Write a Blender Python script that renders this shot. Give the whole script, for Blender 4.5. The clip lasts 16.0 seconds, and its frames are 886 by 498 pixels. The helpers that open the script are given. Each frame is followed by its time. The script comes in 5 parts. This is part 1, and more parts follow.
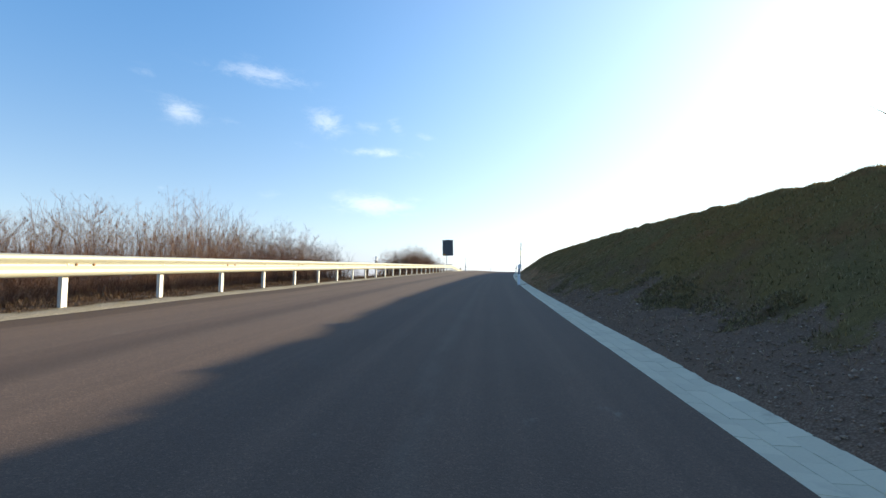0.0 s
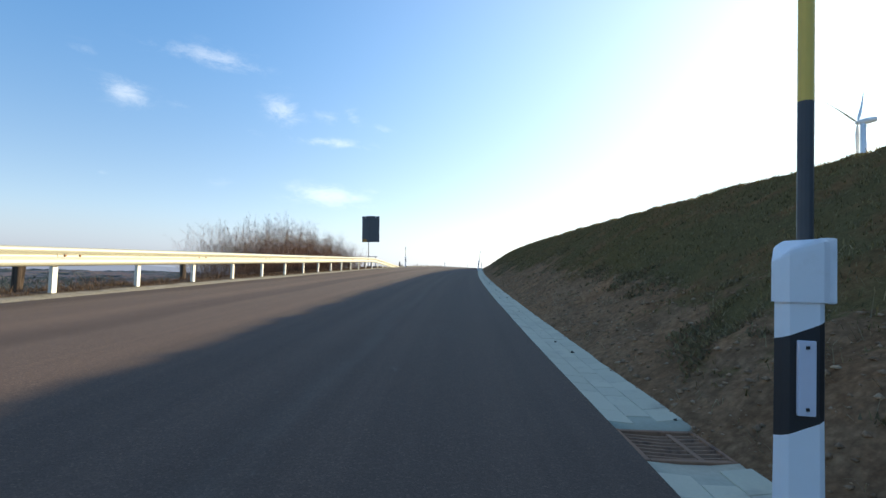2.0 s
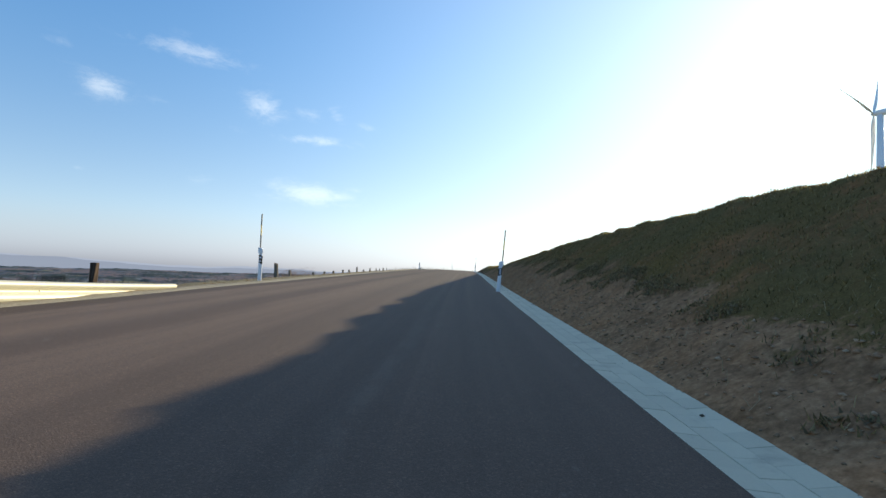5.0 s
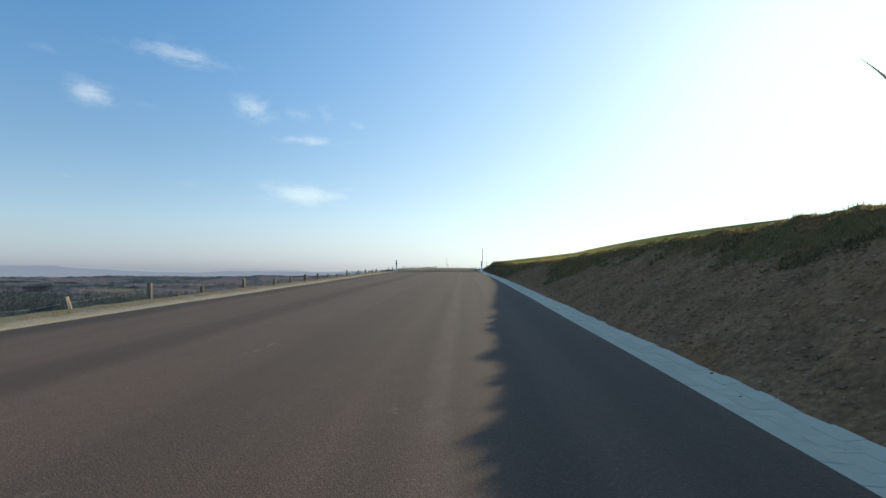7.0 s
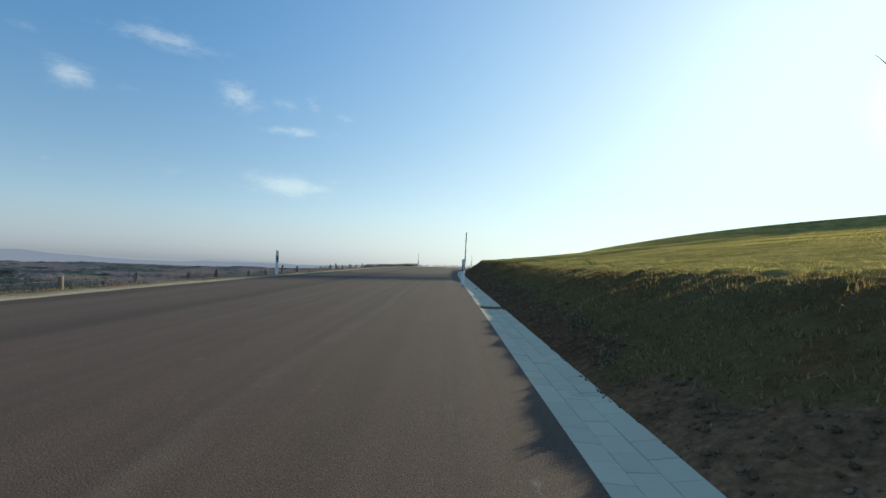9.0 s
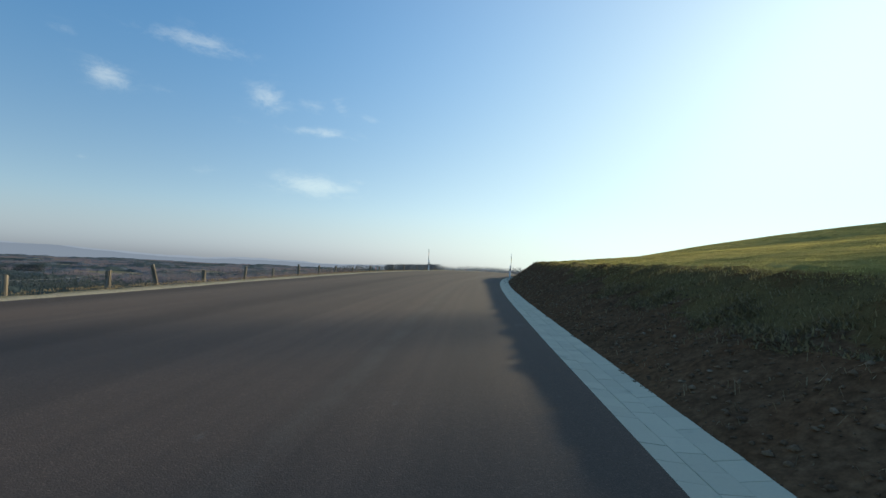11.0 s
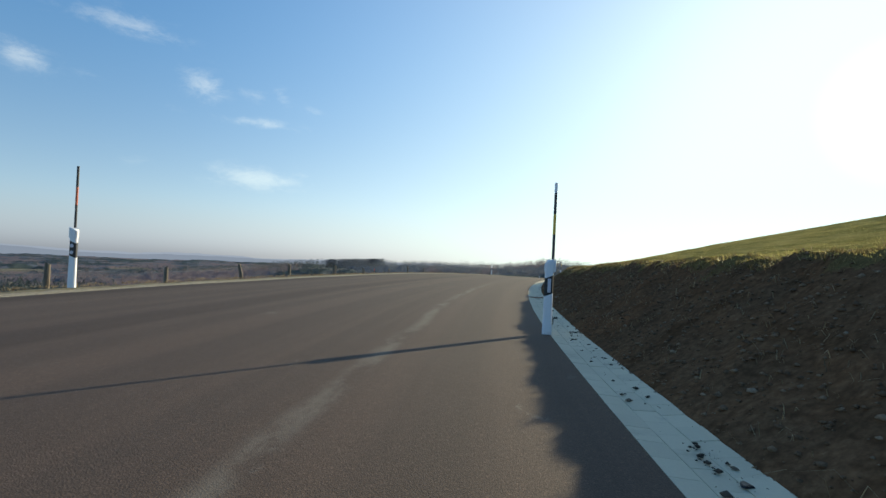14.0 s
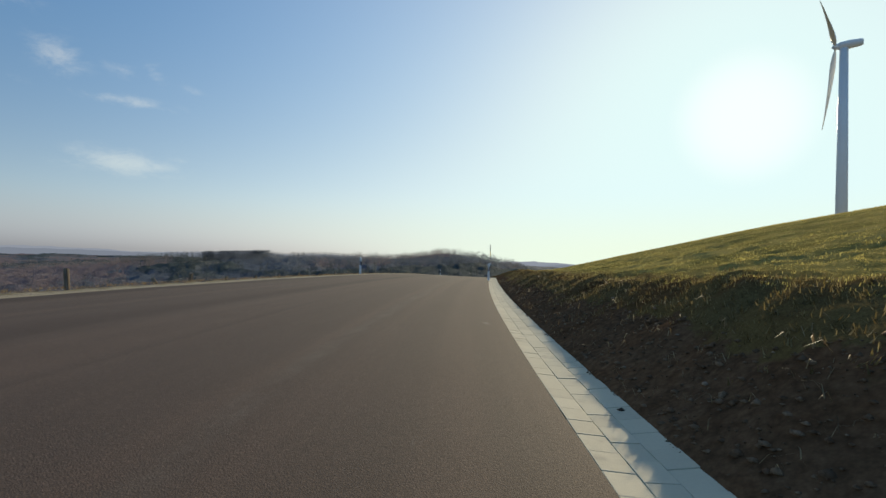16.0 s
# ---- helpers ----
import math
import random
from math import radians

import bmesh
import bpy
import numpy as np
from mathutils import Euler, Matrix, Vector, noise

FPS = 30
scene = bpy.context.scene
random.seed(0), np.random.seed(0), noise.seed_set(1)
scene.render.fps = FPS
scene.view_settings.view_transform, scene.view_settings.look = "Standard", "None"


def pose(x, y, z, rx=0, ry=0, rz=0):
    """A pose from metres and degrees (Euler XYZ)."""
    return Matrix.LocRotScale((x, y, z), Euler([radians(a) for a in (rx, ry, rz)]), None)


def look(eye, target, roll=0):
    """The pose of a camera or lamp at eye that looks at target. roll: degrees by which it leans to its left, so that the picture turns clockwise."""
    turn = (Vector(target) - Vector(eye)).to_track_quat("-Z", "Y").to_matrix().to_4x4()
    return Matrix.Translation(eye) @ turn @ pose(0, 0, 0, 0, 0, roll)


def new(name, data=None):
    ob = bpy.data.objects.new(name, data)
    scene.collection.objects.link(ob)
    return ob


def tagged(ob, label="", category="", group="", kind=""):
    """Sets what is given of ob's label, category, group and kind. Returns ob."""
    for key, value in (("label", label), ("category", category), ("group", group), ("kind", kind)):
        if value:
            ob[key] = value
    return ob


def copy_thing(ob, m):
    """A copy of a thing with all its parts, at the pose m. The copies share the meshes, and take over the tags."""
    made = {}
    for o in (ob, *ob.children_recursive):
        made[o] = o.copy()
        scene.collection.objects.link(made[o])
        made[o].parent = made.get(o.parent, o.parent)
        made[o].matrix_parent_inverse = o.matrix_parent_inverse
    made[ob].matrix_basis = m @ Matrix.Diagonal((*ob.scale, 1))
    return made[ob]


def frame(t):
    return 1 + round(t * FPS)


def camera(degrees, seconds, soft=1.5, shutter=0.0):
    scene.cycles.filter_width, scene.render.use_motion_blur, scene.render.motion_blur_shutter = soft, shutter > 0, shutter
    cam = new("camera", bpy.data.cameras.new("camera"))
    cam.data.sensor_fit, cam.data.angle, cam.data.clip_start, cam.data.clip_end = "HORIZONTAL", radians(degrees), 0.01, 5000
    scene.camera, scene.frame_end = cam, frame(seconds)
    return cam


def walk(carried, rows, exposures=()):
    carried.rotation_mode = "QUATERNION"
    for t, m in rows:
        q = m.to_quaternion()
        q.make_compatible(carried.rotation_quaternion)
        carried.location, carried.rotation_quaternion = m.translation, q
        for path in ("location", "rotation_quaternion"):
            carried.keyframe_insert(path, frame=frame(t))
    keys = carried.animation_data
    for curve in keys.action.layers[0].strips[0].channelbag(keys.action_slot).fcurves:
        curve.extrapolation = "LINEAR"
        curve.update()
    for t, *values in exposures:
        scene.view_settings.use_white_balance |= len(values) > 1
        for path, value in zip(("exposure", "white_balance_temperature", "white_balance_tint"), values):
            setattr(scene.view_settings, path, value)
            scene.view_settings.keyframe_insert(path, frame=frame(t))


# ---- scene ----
# All lengths in metres. The place is laid out along the right edge of the asphalt: s runs along it, l to the left of it.
cam = camera(82.1, 16.0, soft=1.5, shutter=0.0)
PATH = [
    (0, -1.300, -3.681, 0.846, 6.643, 3.345, 0.976),
    (0.5, -1.499, 2.296, 1.024, 0.936, 3.173, -0.464),
    (1, -1.562, 8.241, 1.192, 2.169, 3.051, 0.720),
    (1.5, -1.416, 14.021, 1.344, 0.690, 2.812, 0.944),
    (2, -1.342, 20.137, 1.506, 1.730, 2.718, 1.645),
    (2.5, -1.472, 26.233, 1.673, 3.206, 2.852, 1.987),
    (3, -1.558, 32.308, 1.838, 2.598, 2.899, 1.561),
    (3.5, -1.580, 38.352, 2.001, 2.250, 2.861, 1.827),
    (6, -0.792, 68.274, 2.745, -1.174, 2.669, 1.828),
    (6.5, -0.664, 74.414, 2.881, 2.655, 2.516, 2.707),
    (7, -0.493, 80.628, 3.010, -0.783, 2.313, 0.063),
    (7.5, -0.132, 86.873, 3.129, -2.271, 2.540, 1.023),
    (8, 0.673, 93.109, 3.235, -5.251, 2.255, 0.892),
    (8.5, 1.298, 99.353, 3.335, -3.577, 2.158, 2.117),
    (9, 1.829, 105.612, 3.428, -2.556, 1.986, 1.865),
    (9.5, 2.275, 111.893, 3.513, -2.086, 2.007, 2.547),
    (10, 2.463, 118.332, 3.593, 0.229, 1.997, 2.718),
    (12.5, 4.396, 150.417, 3.860, -2.731, 1.793, 2.648),
    (13, 5.124, 156.932, 3.898, -4.847, 1.581, 2.097),
    (13.5, 5.963, 163.513, 3.932, -4.394, 1.402, 2.938),
    (14, 6.886, 170.370, 3.967, -5.992, 1.601, 2.323),
    (14.5, 8.209, 177.055, 3.992, -9.640, 1.492, 1.521),
    (15, 9.567, 183.768, 4.012, -11.11, 2.068, 2.643),
    (15.5, 11.513, 190.362, 4.017, -14.943, 1.481, 1.551),
    (16, 13.896, 196.858, 3.999, -17.789, 0.948, 1.660),
]


def cam_pose(x, y, z, yaw, pitch, roll):
    return pose(x, y, z, 90 + pitch, 0, yaw) @ pose(0, 0, 0, 0, 0, roll)


walk(cam, [(r[0], cam_pose(*r[1:])) for r in PATH], [(0, 1.0, 6560, 4), (2.5, 0.91, 6560, 4), (3.5, 0.87, 6560, 4), (6.4, 0.70, 6490, 0), (7.4, 0.51, 6460, -2), (8, 0.44, 6450, -3), (10, 0.42, 6420, -4), (12.5, 0.41, 6440, -4), (13.3, 0.43, 6450, -3), (14, 0.52, 6500, -2), (14.6, 0.34, 6530, -2), (15, 0.21, 6620, 0), (15.5, 0.22, 6720, 1), (16, 0.15, 6820, 2)])

# ---- world, sun ----
SUN_AZ, SUN_EL = 48.3, 14.2          # clockwise from +y, above the horizon
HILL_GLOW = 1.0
SKY_TOP = (5.3, 6.5, 7.0)              # where the red, green and blue of the sky level off
world = bpy.data.worlds.new("sky")
scene.world = world
world.use_nodes = True


def az_dir(az, el):
    a, e = radians(az), radians(el)
    return Vector((math.sin(a) * math.cos(e), math.cos(a) * math.cos(e), math.sin(e)))


class Nodes:
    """Short hand for a node tree."""

    def __init__(self, tree):
        self.t = tree

    def add(self, kind, **kw):
        n = self.t.nodes.new(kind)
        for k, v in kw.items():
            if k == "op":
                n.operation = v
            elif k == "blend":
                n.blend_type = v
            elif k == "dtype":
                n.data_type = v
            elif k == "attr":
                n.attribute_name = v
        return n

    def link(self, a, b):
        self.t.links.new(a, b)

    def put(self, sock, v):
        if hasattr(v, "links"):
            self.link(v, sock)
        else:
            sock.default_value = v

    def math(self, op, a, b=0.0, c=0.0, clamp=False):
        n = self.add("ShaderNodeMath", op=op)
        n.use_clamp = clamp
        for i, v in enumerate((a, b, c)):
            self.put(n.inputs[i], v)
        return n.outputs[0]

    def vec(self, op, a, b=(0, 0, 0)):
        n = self.add("ShaderNodeVectorMath", op=op)
        self.put(n.inputs[0], a)
        self.put(n.inputs[1], b)
        return n.outputs["Value"] if op == "DOT_PRODUCT" else n.outputs[0]

    def noise(self, vec, scale, detail=4.0, rough=0.55, dist=0.0):
        n = self.add("ShaderNodeTexNoise")
        self.put(n.inputs["Vector"], vec)
        for k, v in (("Scale", scale), ("Detail", detail), ("Roughness", rough), ("Distortion", dist)):
            n.inputs[k].default_value = v
        return n.outputs["Fac"]

    def voronoi(self, vec, scale, feature="F1"):
        n = self.add("ShaderNodeTexVoronoi")
        n.feature = feature
        self.put(n.inputs["Vector"], vec)
        n.inputs["Scale"].default_value = scale
        return n

    def ramp(self, fac, stops):
        n = self.add("ShaderNodeValToRGB")
        self.put(n.inputs[0], fac)
        e = n.color_ramp.elements
        while len(e) < len(stops):
            e.new(0.5)
        for i, (p, c) in enumerate(stops):
            e[i].position = p
            e[i].color = (*c, 1) if len(c) == 3 else c
        return n.outputs[0]

    def smooth(self, v, lo, hi):
        n = self.add("ShaderNodeMapRange")
        n.interpolation_type = "SMOOTHSTEP"
        for k, x in (("Value", v), ("From Min", lo), ("From Max", hi)):
            self.put(n.inputs[k], x)
        return n.outputs[0]

    def mix(self, fac, a, b, blend="MIX"):
        n = self.add("ShaderNodeMix", dtype="RGBA", blend=blend)
        self.put(n.inputs[0], fac)
        for i, v in ((6, a), (7, b)):
            if isinstance(v, tuple) and len(v) == 3:
                v = (*v, 1)
            self.put(n.inputs[i], v)
        return n.outputs[2]


# sky with a few thin fair-weather clouds
# az, el, half width, half height (degrees), strength
CLOUDS = [
    (-37.8, 19.1, 0.9, 0.5, 0.35),
    (-34.4, 16.1, 1.8, 1.0, 0.75),
    (-35.5, 16.8, 1.1, 0.5, 0.40),
    (-26.8, 20.7, 4.1, 0.9, 0.60),
    (-29.6, 15.7, 1.1, 0.4, 0.30),
    (-19.7, 16.7, 1.9, 1.3, 0.75),
    (-15.4, 16.5, 1.6, 0.6, 0.50),
    (-12.3, 16.7, 0.9, 0.8, 0.50),
    (-8.9, 15.6, 0.8, 0.4, 0.50),
    (-14.1, 13.8, 3.2, 0.5, 0.75),
    (-14.6, 8.1, 3.9, 1.0, 0.85),
    (-9.6, 8.8, 2.4, 0.3, 0.30),
    (-25.6, 8.7, 1.9, 0.7, 0.25),
    (-36.0, 8.5, 0.5, 0.2, 0.30),
    (-23.1, 14.1, 1.0, 0.4, 0.25),
]
w = Nodes(world.node_tree)
bg = world.node_tree.nodes["Background"]
sky = w.add("ShaderNodeTexSky")
deep = w.add("ShaderNodeHueSaturation")
deep.inputs["Saturation"].default_value = 1.17
deep.inputs["Value"].default_value = 1.08
sky.sky_type = "NISHITA"
sky.sun_disc = False
sky.sun_elevation, sky.sun_rotation = radians(SUN_EL), radians(SUN_AZ)
sky.altitude, sky.air_density, sky.dust_density, sky.ozone_density = 300, 1.0, 0.75, 2.2
w.link(sky.outputs[0], deep.inputs["Color"])
tc = w.add("ShaderNodeTexCoord").outputs["Generated"]
wob = w.noise(w.vec("MULTIPLY", w.vec("ADD", tc, (3.1, 1.7, 0.4)), (1.0, 1.0, 2.2)), 22.0, 8.0, 0.68, 0.35)
mask = 0.0
for az, el, hw, hh, k in CLOUDS:
    d, a = az_dir(az, el), radians(az)
    right = Vector((math.cos(a), -math.sin(a), 0))
    up = right.cross(d)
    u = w.math("DIVIDE", w.vec("DOT_PRODUCT", tc, tuple(right)), radians(hw))
    v = w.math("DIVIDE", w.vec("DOT_PRODUCT", w.vec("SUBTRACT", tc, tuple(d)), tuple(up)), radians(hh))
    tilt = w.math("ADD", v, w.math("MULTIPLY", u, 0.25))
    r2 = w.math("ADD", w.math("MULTIPLY", u, u), w.math("MULTIPLY", tilt, tilt))
    front = w.math("GREATER_THAN", w.vec("DOT_PRODUCT", tc, tuple(d)), 0.5)
    g = w.math("MULTIPLY", w.math("MULTIPLY", w.math("POWER", 2.718, w.math("MULTIPLY", r2, -0.8)), k), front)
    mask = w.math("MAXIMUM", mask, g)
mask = w.math("MULTIPLY", w.math("MULTIPLY", w.math("POWER", mask, 0.8), 0.53), w.smooth(w.math("ADD", w.math("MULTIPLY", w.math("SUBTRACT", wob, 0.5), 2.2), mask), 0.05, 1.05), clamp=True)
cloud_col = w.mix(0.75, w.mix(1.0, sky.outputs[0], (2.2, 2.0, 1.8), "MULTIPLY"), (5.7, 5.3, 5.4))
# pale haze low over the horizon, all the way round
sep = w.add("ShaderNodeSeparateXYZ")
w.link(tc, sep.inputs[0])
grey = w.add("ShaderNodeRGBToBW")
w.link(sky.outputs[0], grey.inputs[0])
pale = w.vec("MULTIPLY", grey.outputs[0], (0.575, 0.615, 0.85))
wide = w.math("SUBTRACT", 1.0, w.smooth(sep.outputs[2], 0.02, 0.50))
hazy = w.mix(w.math("MULTIPLY", wide, 0.55), deep.outputs[0], pale)
haze = w.vec("MULTIPLY", grey.outputs[0], (0.635, 0.66, 0.765))
low = w.math("SUBTRACT", 1.0, w.smooth(sep.outputs[2], 0.0, 0.11))
hazy = w.mix(w.math("MULTIPLY", low, 0.7), hazy, haze)
# the bright side of the sky levels off in a pale, even glare round the sun
facing = w.math("MAXIMUM", w.vec("DOT_PRODUCT", tc, tuple(az_dir(SUN_AZ, SUN_EL))), 0.0)
glare = w.vec("MULTIPLY", w.math("POWER", facing, 3.0), (1.65, 1.36, 0.95))
full = w.mix(mask, w.vec("ADD", w.vec("MULTIPLY", hazy, (0.98, 1.0, 1.09)), glare), cloud_col)
split, join = w.add("ShaderNodeSeparateColor"), w.add("ShaderNodeCombineColor")
w.link(full, split.inputs[0])
for i, top in enumerate(SKY_TOP):
    c = split.outputs[i]
    w.link(w.math("DIVIDE", c, w.math("POWER", w.math("ADD", 1.0, w.math("POWER", w.math("DIVIDE", c, top), 4.0)), 0.25)), join.inputs[i])
halo = w.vec("MULTIPLY", w.smooth(facing, math.cos(radians(7.0)), 1.0), (1.1, 0.5, 0.5))
# warm air low under the sun
warm = w.math("MULTIPLY", w.math("POWER", facing, 2.5), w.math("SUBTRACT", 1.0, w.smooth(sep.outputs[2], 0.0, 0.14)))
glow = w.mix(w.math("MULTIPLY", warm, 0.9), join.outputs[0], w.mix(1.0, join.outputs[0], (1.14, 1.01, 0.79), "MULTIPLY"))
w.link(w.vec("ADD", glow, halo), bg.inputs[0])
bg.inputs[1].default_value = 0.135

sun = new("sun", bpy.data.lights.new("sun", "SUN"))
sun.data.energy, sun.data.angle, sun.data.color = 4.4, radians(0.53), (1.0, 0.83, 0.60)
sun.matrix_world = look(az_dir(SUN_AZ, SUN_EL) * 100, (0, 0, 0))

# ---- road line ----
KAP = [0.00052, 0.00135, 0.00119, 0.00096, 0.0005, -0.00023, 0.0001, 0.00123, 0.00406, 0.00619, 0.00505, 0.0014, -0.00033, -0.00078, -0.00067, -0.00041, -0.00018, -2e-05, 0.0001]
GR = [0.02976, 0.0272, 0.0267, 0.02437, 0.02062, 0.0161, 0.0108, 0.00696, 0.00502, 0.0031, -0.00292, -0.015, -0.031, -0.041, -0.044, -0.044, -0.044, -0.044, -0.044]
BANK = [0.03588, 0.03155, 0.02703, 0.02624, 0.01765, 0.01251, 0.01459, 0.01535, 0.02594, 0.03023, 0.02727, 0.01594, 0.0145, 0.01764, 0.02009, 0.02193, 0.02326, 0.02411, 0.02453]
WIDTH = [6.93355, 6.8849, 6.91313, 7.00217, 7.03115, 7.18803, 7.36937, 7.38986, 7.43339, 7.41678, 7.40245, 7.30463, 7.25789, 7.22723, 7.20289, 7.18417, 7.17057, 7.16171, 7.15734]
HEAD0, STEP, S_MIN, S_MAX = -0.0288, 1.0, -60.0, 430.0
SS = np.arange(S_MIN, S_MAX + STEP, STEP)
KN = np.arange(len(KAP)) * 20.0
_th = np.cumsum(np.interp(SS, KN, KAP)) * STEP
_i0 = int(round(-S_MIN / STEP))
TH = _th - _th[_i0] + HEAD0
LX, LY = np.cumsum(np.sin(TH)) * STEP, np.cumsum(np.cos(TH)) * STEP
LZ = np.cumsum(np.interp(SS, KN, GR)) * STEP
LX, LY, LZ = LX - LX[_i0], LY - LY[_i0], LZ - LZ[_i0]
BK, WD = np.interp(SS, KN, BANK), np.interp(SS, KN, WIDTH)


def width(s):
    return float(np.interp(s, SS, WD))


def head(s):
    return float(np.interp(s, SS, TH))


def at(s, l, dz=0.0, banked=True):
    """A place: s along the road, l to the left of the asphalt's right edge, dz above the road's plane."""
    s, l = np.asarray(s, float), np.asarray(l, float)
    th = np.interp(s, SS, TH)
    z = np.interp(s, SS, LZ) + dz
    if banked:
        z = z + np.interp(s, SS, BK) * np.clip(l, -0.5, 10)
    return np.stack(np.broadcast_arrays(np.interp(s, SS, LX) - np.cos(th) * l, np.interp(s, SS, LY) + np.sin(th) * l, z), -1)


def road_pose(s, l, dz=0.0, turn=0.0, lean_x=0.0, lean_y=0.0):
    """The pose of a thing at the road, its +y along the road."""
    x, y, z = at(s, l, dz)
    return pose(x, y, z, lean_x, lean_y, turn - math.degrees(head(s)))


# crest of the cut bank at the right: s, distance from the edge, height over the edge
CREST = [(-60, 4.05, 2.36), (0, 4.05, 2.38), (15, 4.05, 2.43), (30, 4.05, 2.39), (45, 3.9, 2.33), (60, 3.7, 2.24), (73, 3.35, 2.02), (80, 3.05, 1.79), (87, 2.8, 1.49), (97, 2.55, 1.17), (100, 2.5, 1.05),
         (104, 2.4, 0.93), (111, 2.3, 0.84), (115, 2.3, 0.75), (122, 2.3, 0.73), (126, 2.3, 0.78), (138, 2.35, 0.98), (150, 2.4, 1.05), (157, 2.45, 1.12), (160, 2.35, 1.16), (164, 2.2, 1.26), (169, 2.2, 1.28)]
CREST += [(173.5, 2.15, 1.22), (176, 2.15, 1.1), (182, 2.05, 1.03), (185, 2.0, 1.02), (188, 1.95, 0.93), (191.5, 1.9, 0.85), (194, 1.85, 0.9), (196.5, 1.85, 0.95), (200, 1.8, 0.88), (203.5, 1.8, 0.77), (206, 1.8, 0.69),
          (220, 1.8, 0.67), (430, 1.8, 0.67)]
CS, CD, CH = (np.array(c, float) for c in zip(*CREST))
GUTTER = 0.474


def bank_z(s, u):
    """Height of the bank and the field over the road's edge at u metres to the right of it."""
    c, h = np.interp(s, CS, CD), np.interp(s, CS, CH)
    x = (u - GUTTER) / (c - GUTTER)
    gravel = np.clip((14 - s) / 6, 0, 1)
    a = h * (np.clip(x, 0, None) ** 1.08)
    g = np.where(x < 0.3, 0.55 * x, 0.165 + (x - 0.3) * 1.193) * h
    a = a * (1 - gravel) + g * gravel
    slope = np.interp(s, [90, 120, 150, 180, 195, 205], [0.10, 0.115, 0.12, 0.132, 0.18, 0.25])
    v = 200 * np.tanh((u - c) / 200) - np.clip(s - 205, 0, None) * 0.07
    soft = np.interp(s, [190, 205], [9.0, 1.0])
    v = (np.sqrt(v * v + soft) + v - np.sqrt(soft)) / 2
    f = h + (0.1 * v + (slope - 0.1) * 30 * np.tanh(v / 30)) * np.where(u > c, 1, 0) + slope * np.minimum(u - c, 0)
    k = 0.1
    t = np.clip(0.5 + 0.5 * (f - a) / k, 0, 1)
    return np.where(u < GUTTER, 0, f * (1 - t) + a * t - k * t * (1 - t))


# share of the slope, from the gutter to the crest, at which the turf begins
TURF_S = [-60, 0, 8, 11, 17, 20, 27, 32, 35, 37.8, 38.6, 39.6, 42, 46, 53, 62, 75, 84, 91, 94, 94.8, 96, 98, 101, 103.5, 105.7, 107, 108, 109.5, 114, 120, 140, 150, 165, 182, 195, 215, 430]
TURF_X = [0.3, 0.3, 0.36, 0.2, 0.22, 0.28, 0.3, 0.31, 0.38, 0.52, 0.36, 0.24, 0.29, 0.26, 0.3, 0.3, 0.5, 0.66, 0.75, 0.72, 0.4, 0.27, 0.4, 0.62, 0.9, 0.85, 0.75, 0.35, 0.12, 0.34, 0.4, 0.6, 0.86, 0.92, 0.92, 0.62, 0.4, 0.35]


def turf_at(s, u):
    """Over 0: turf, under 0: bare soil, with a ragged line between them."""
    x = (u - GUTTER) / (np.interp(s, CS, CD) - GUTTER)
    rag = np.array([noise.noise((a * 0.5, c * 0.6, 21.0)) * 0.12 + noise.noise((a * 1.5, c * 1.7, 11.0)) * 0.16 + noise.noise((a * 4.5, c * 4.5, 13.0)) * 0.07 if abs(q) < 2.5 else 0.0 for a, c, q in zip(np.ravel(s), np.ravel(u), np.ravel(x))])
    return x - np.interp(s, TURF_S, TURF_X) + rag.reshape(np.shape(x))


# ---- building helpers ----
def mesh(name, verts, faces, mats, smooth=False):
    me = bpy.data.meshes.new(name)
    me.from_pydata([tuple(map(float, v)) for v in verts], [], [tuple(map(int, f)) for f in faces])
    for m in (mats if isinstance(mats, (list, tuple)) else [mats]):
        me.materials.append(m)
    if smooth:
        me.polygons.foreach_set("use_smooth", [True] * len(me.polygons))
    me.update()
    return me


def part(name, bm, material, parent=None, label="", smooth=False):
    """Links a bmesh as one mesh object under a thing or a part."""
    me = bpy.data.meshes.new(name)
    if smooth:
        for f in bm.faces:
            f.smooth = True
    bm.to_mesh(me)
    bm.free()
    me.materials.append(material)
    ob = new(name, me)
    ob.parent = parent
    return tagged(ob, label)


def box(sx, sy, sz, x=0, y=0, z=0, bevel=0.0, m=None):
    """A box of that size whose base is centred at x, y, z."""
    bm = bmesh.new()
    bmesh.ops.create_cube(bm, size=1, matrix=Matrix.Translation((x, y, z + sz / 2)) @ Matrix.Diagonal((sx, sy, sz, 1)))
    if bevel:
        bmesh.ops.bevel(bm, geom=bm.edges[:], offset=bevel, segments=2, affect="EDGES", profile=0.6)
    if m is not None:
        bm.transform(m)
    return bm


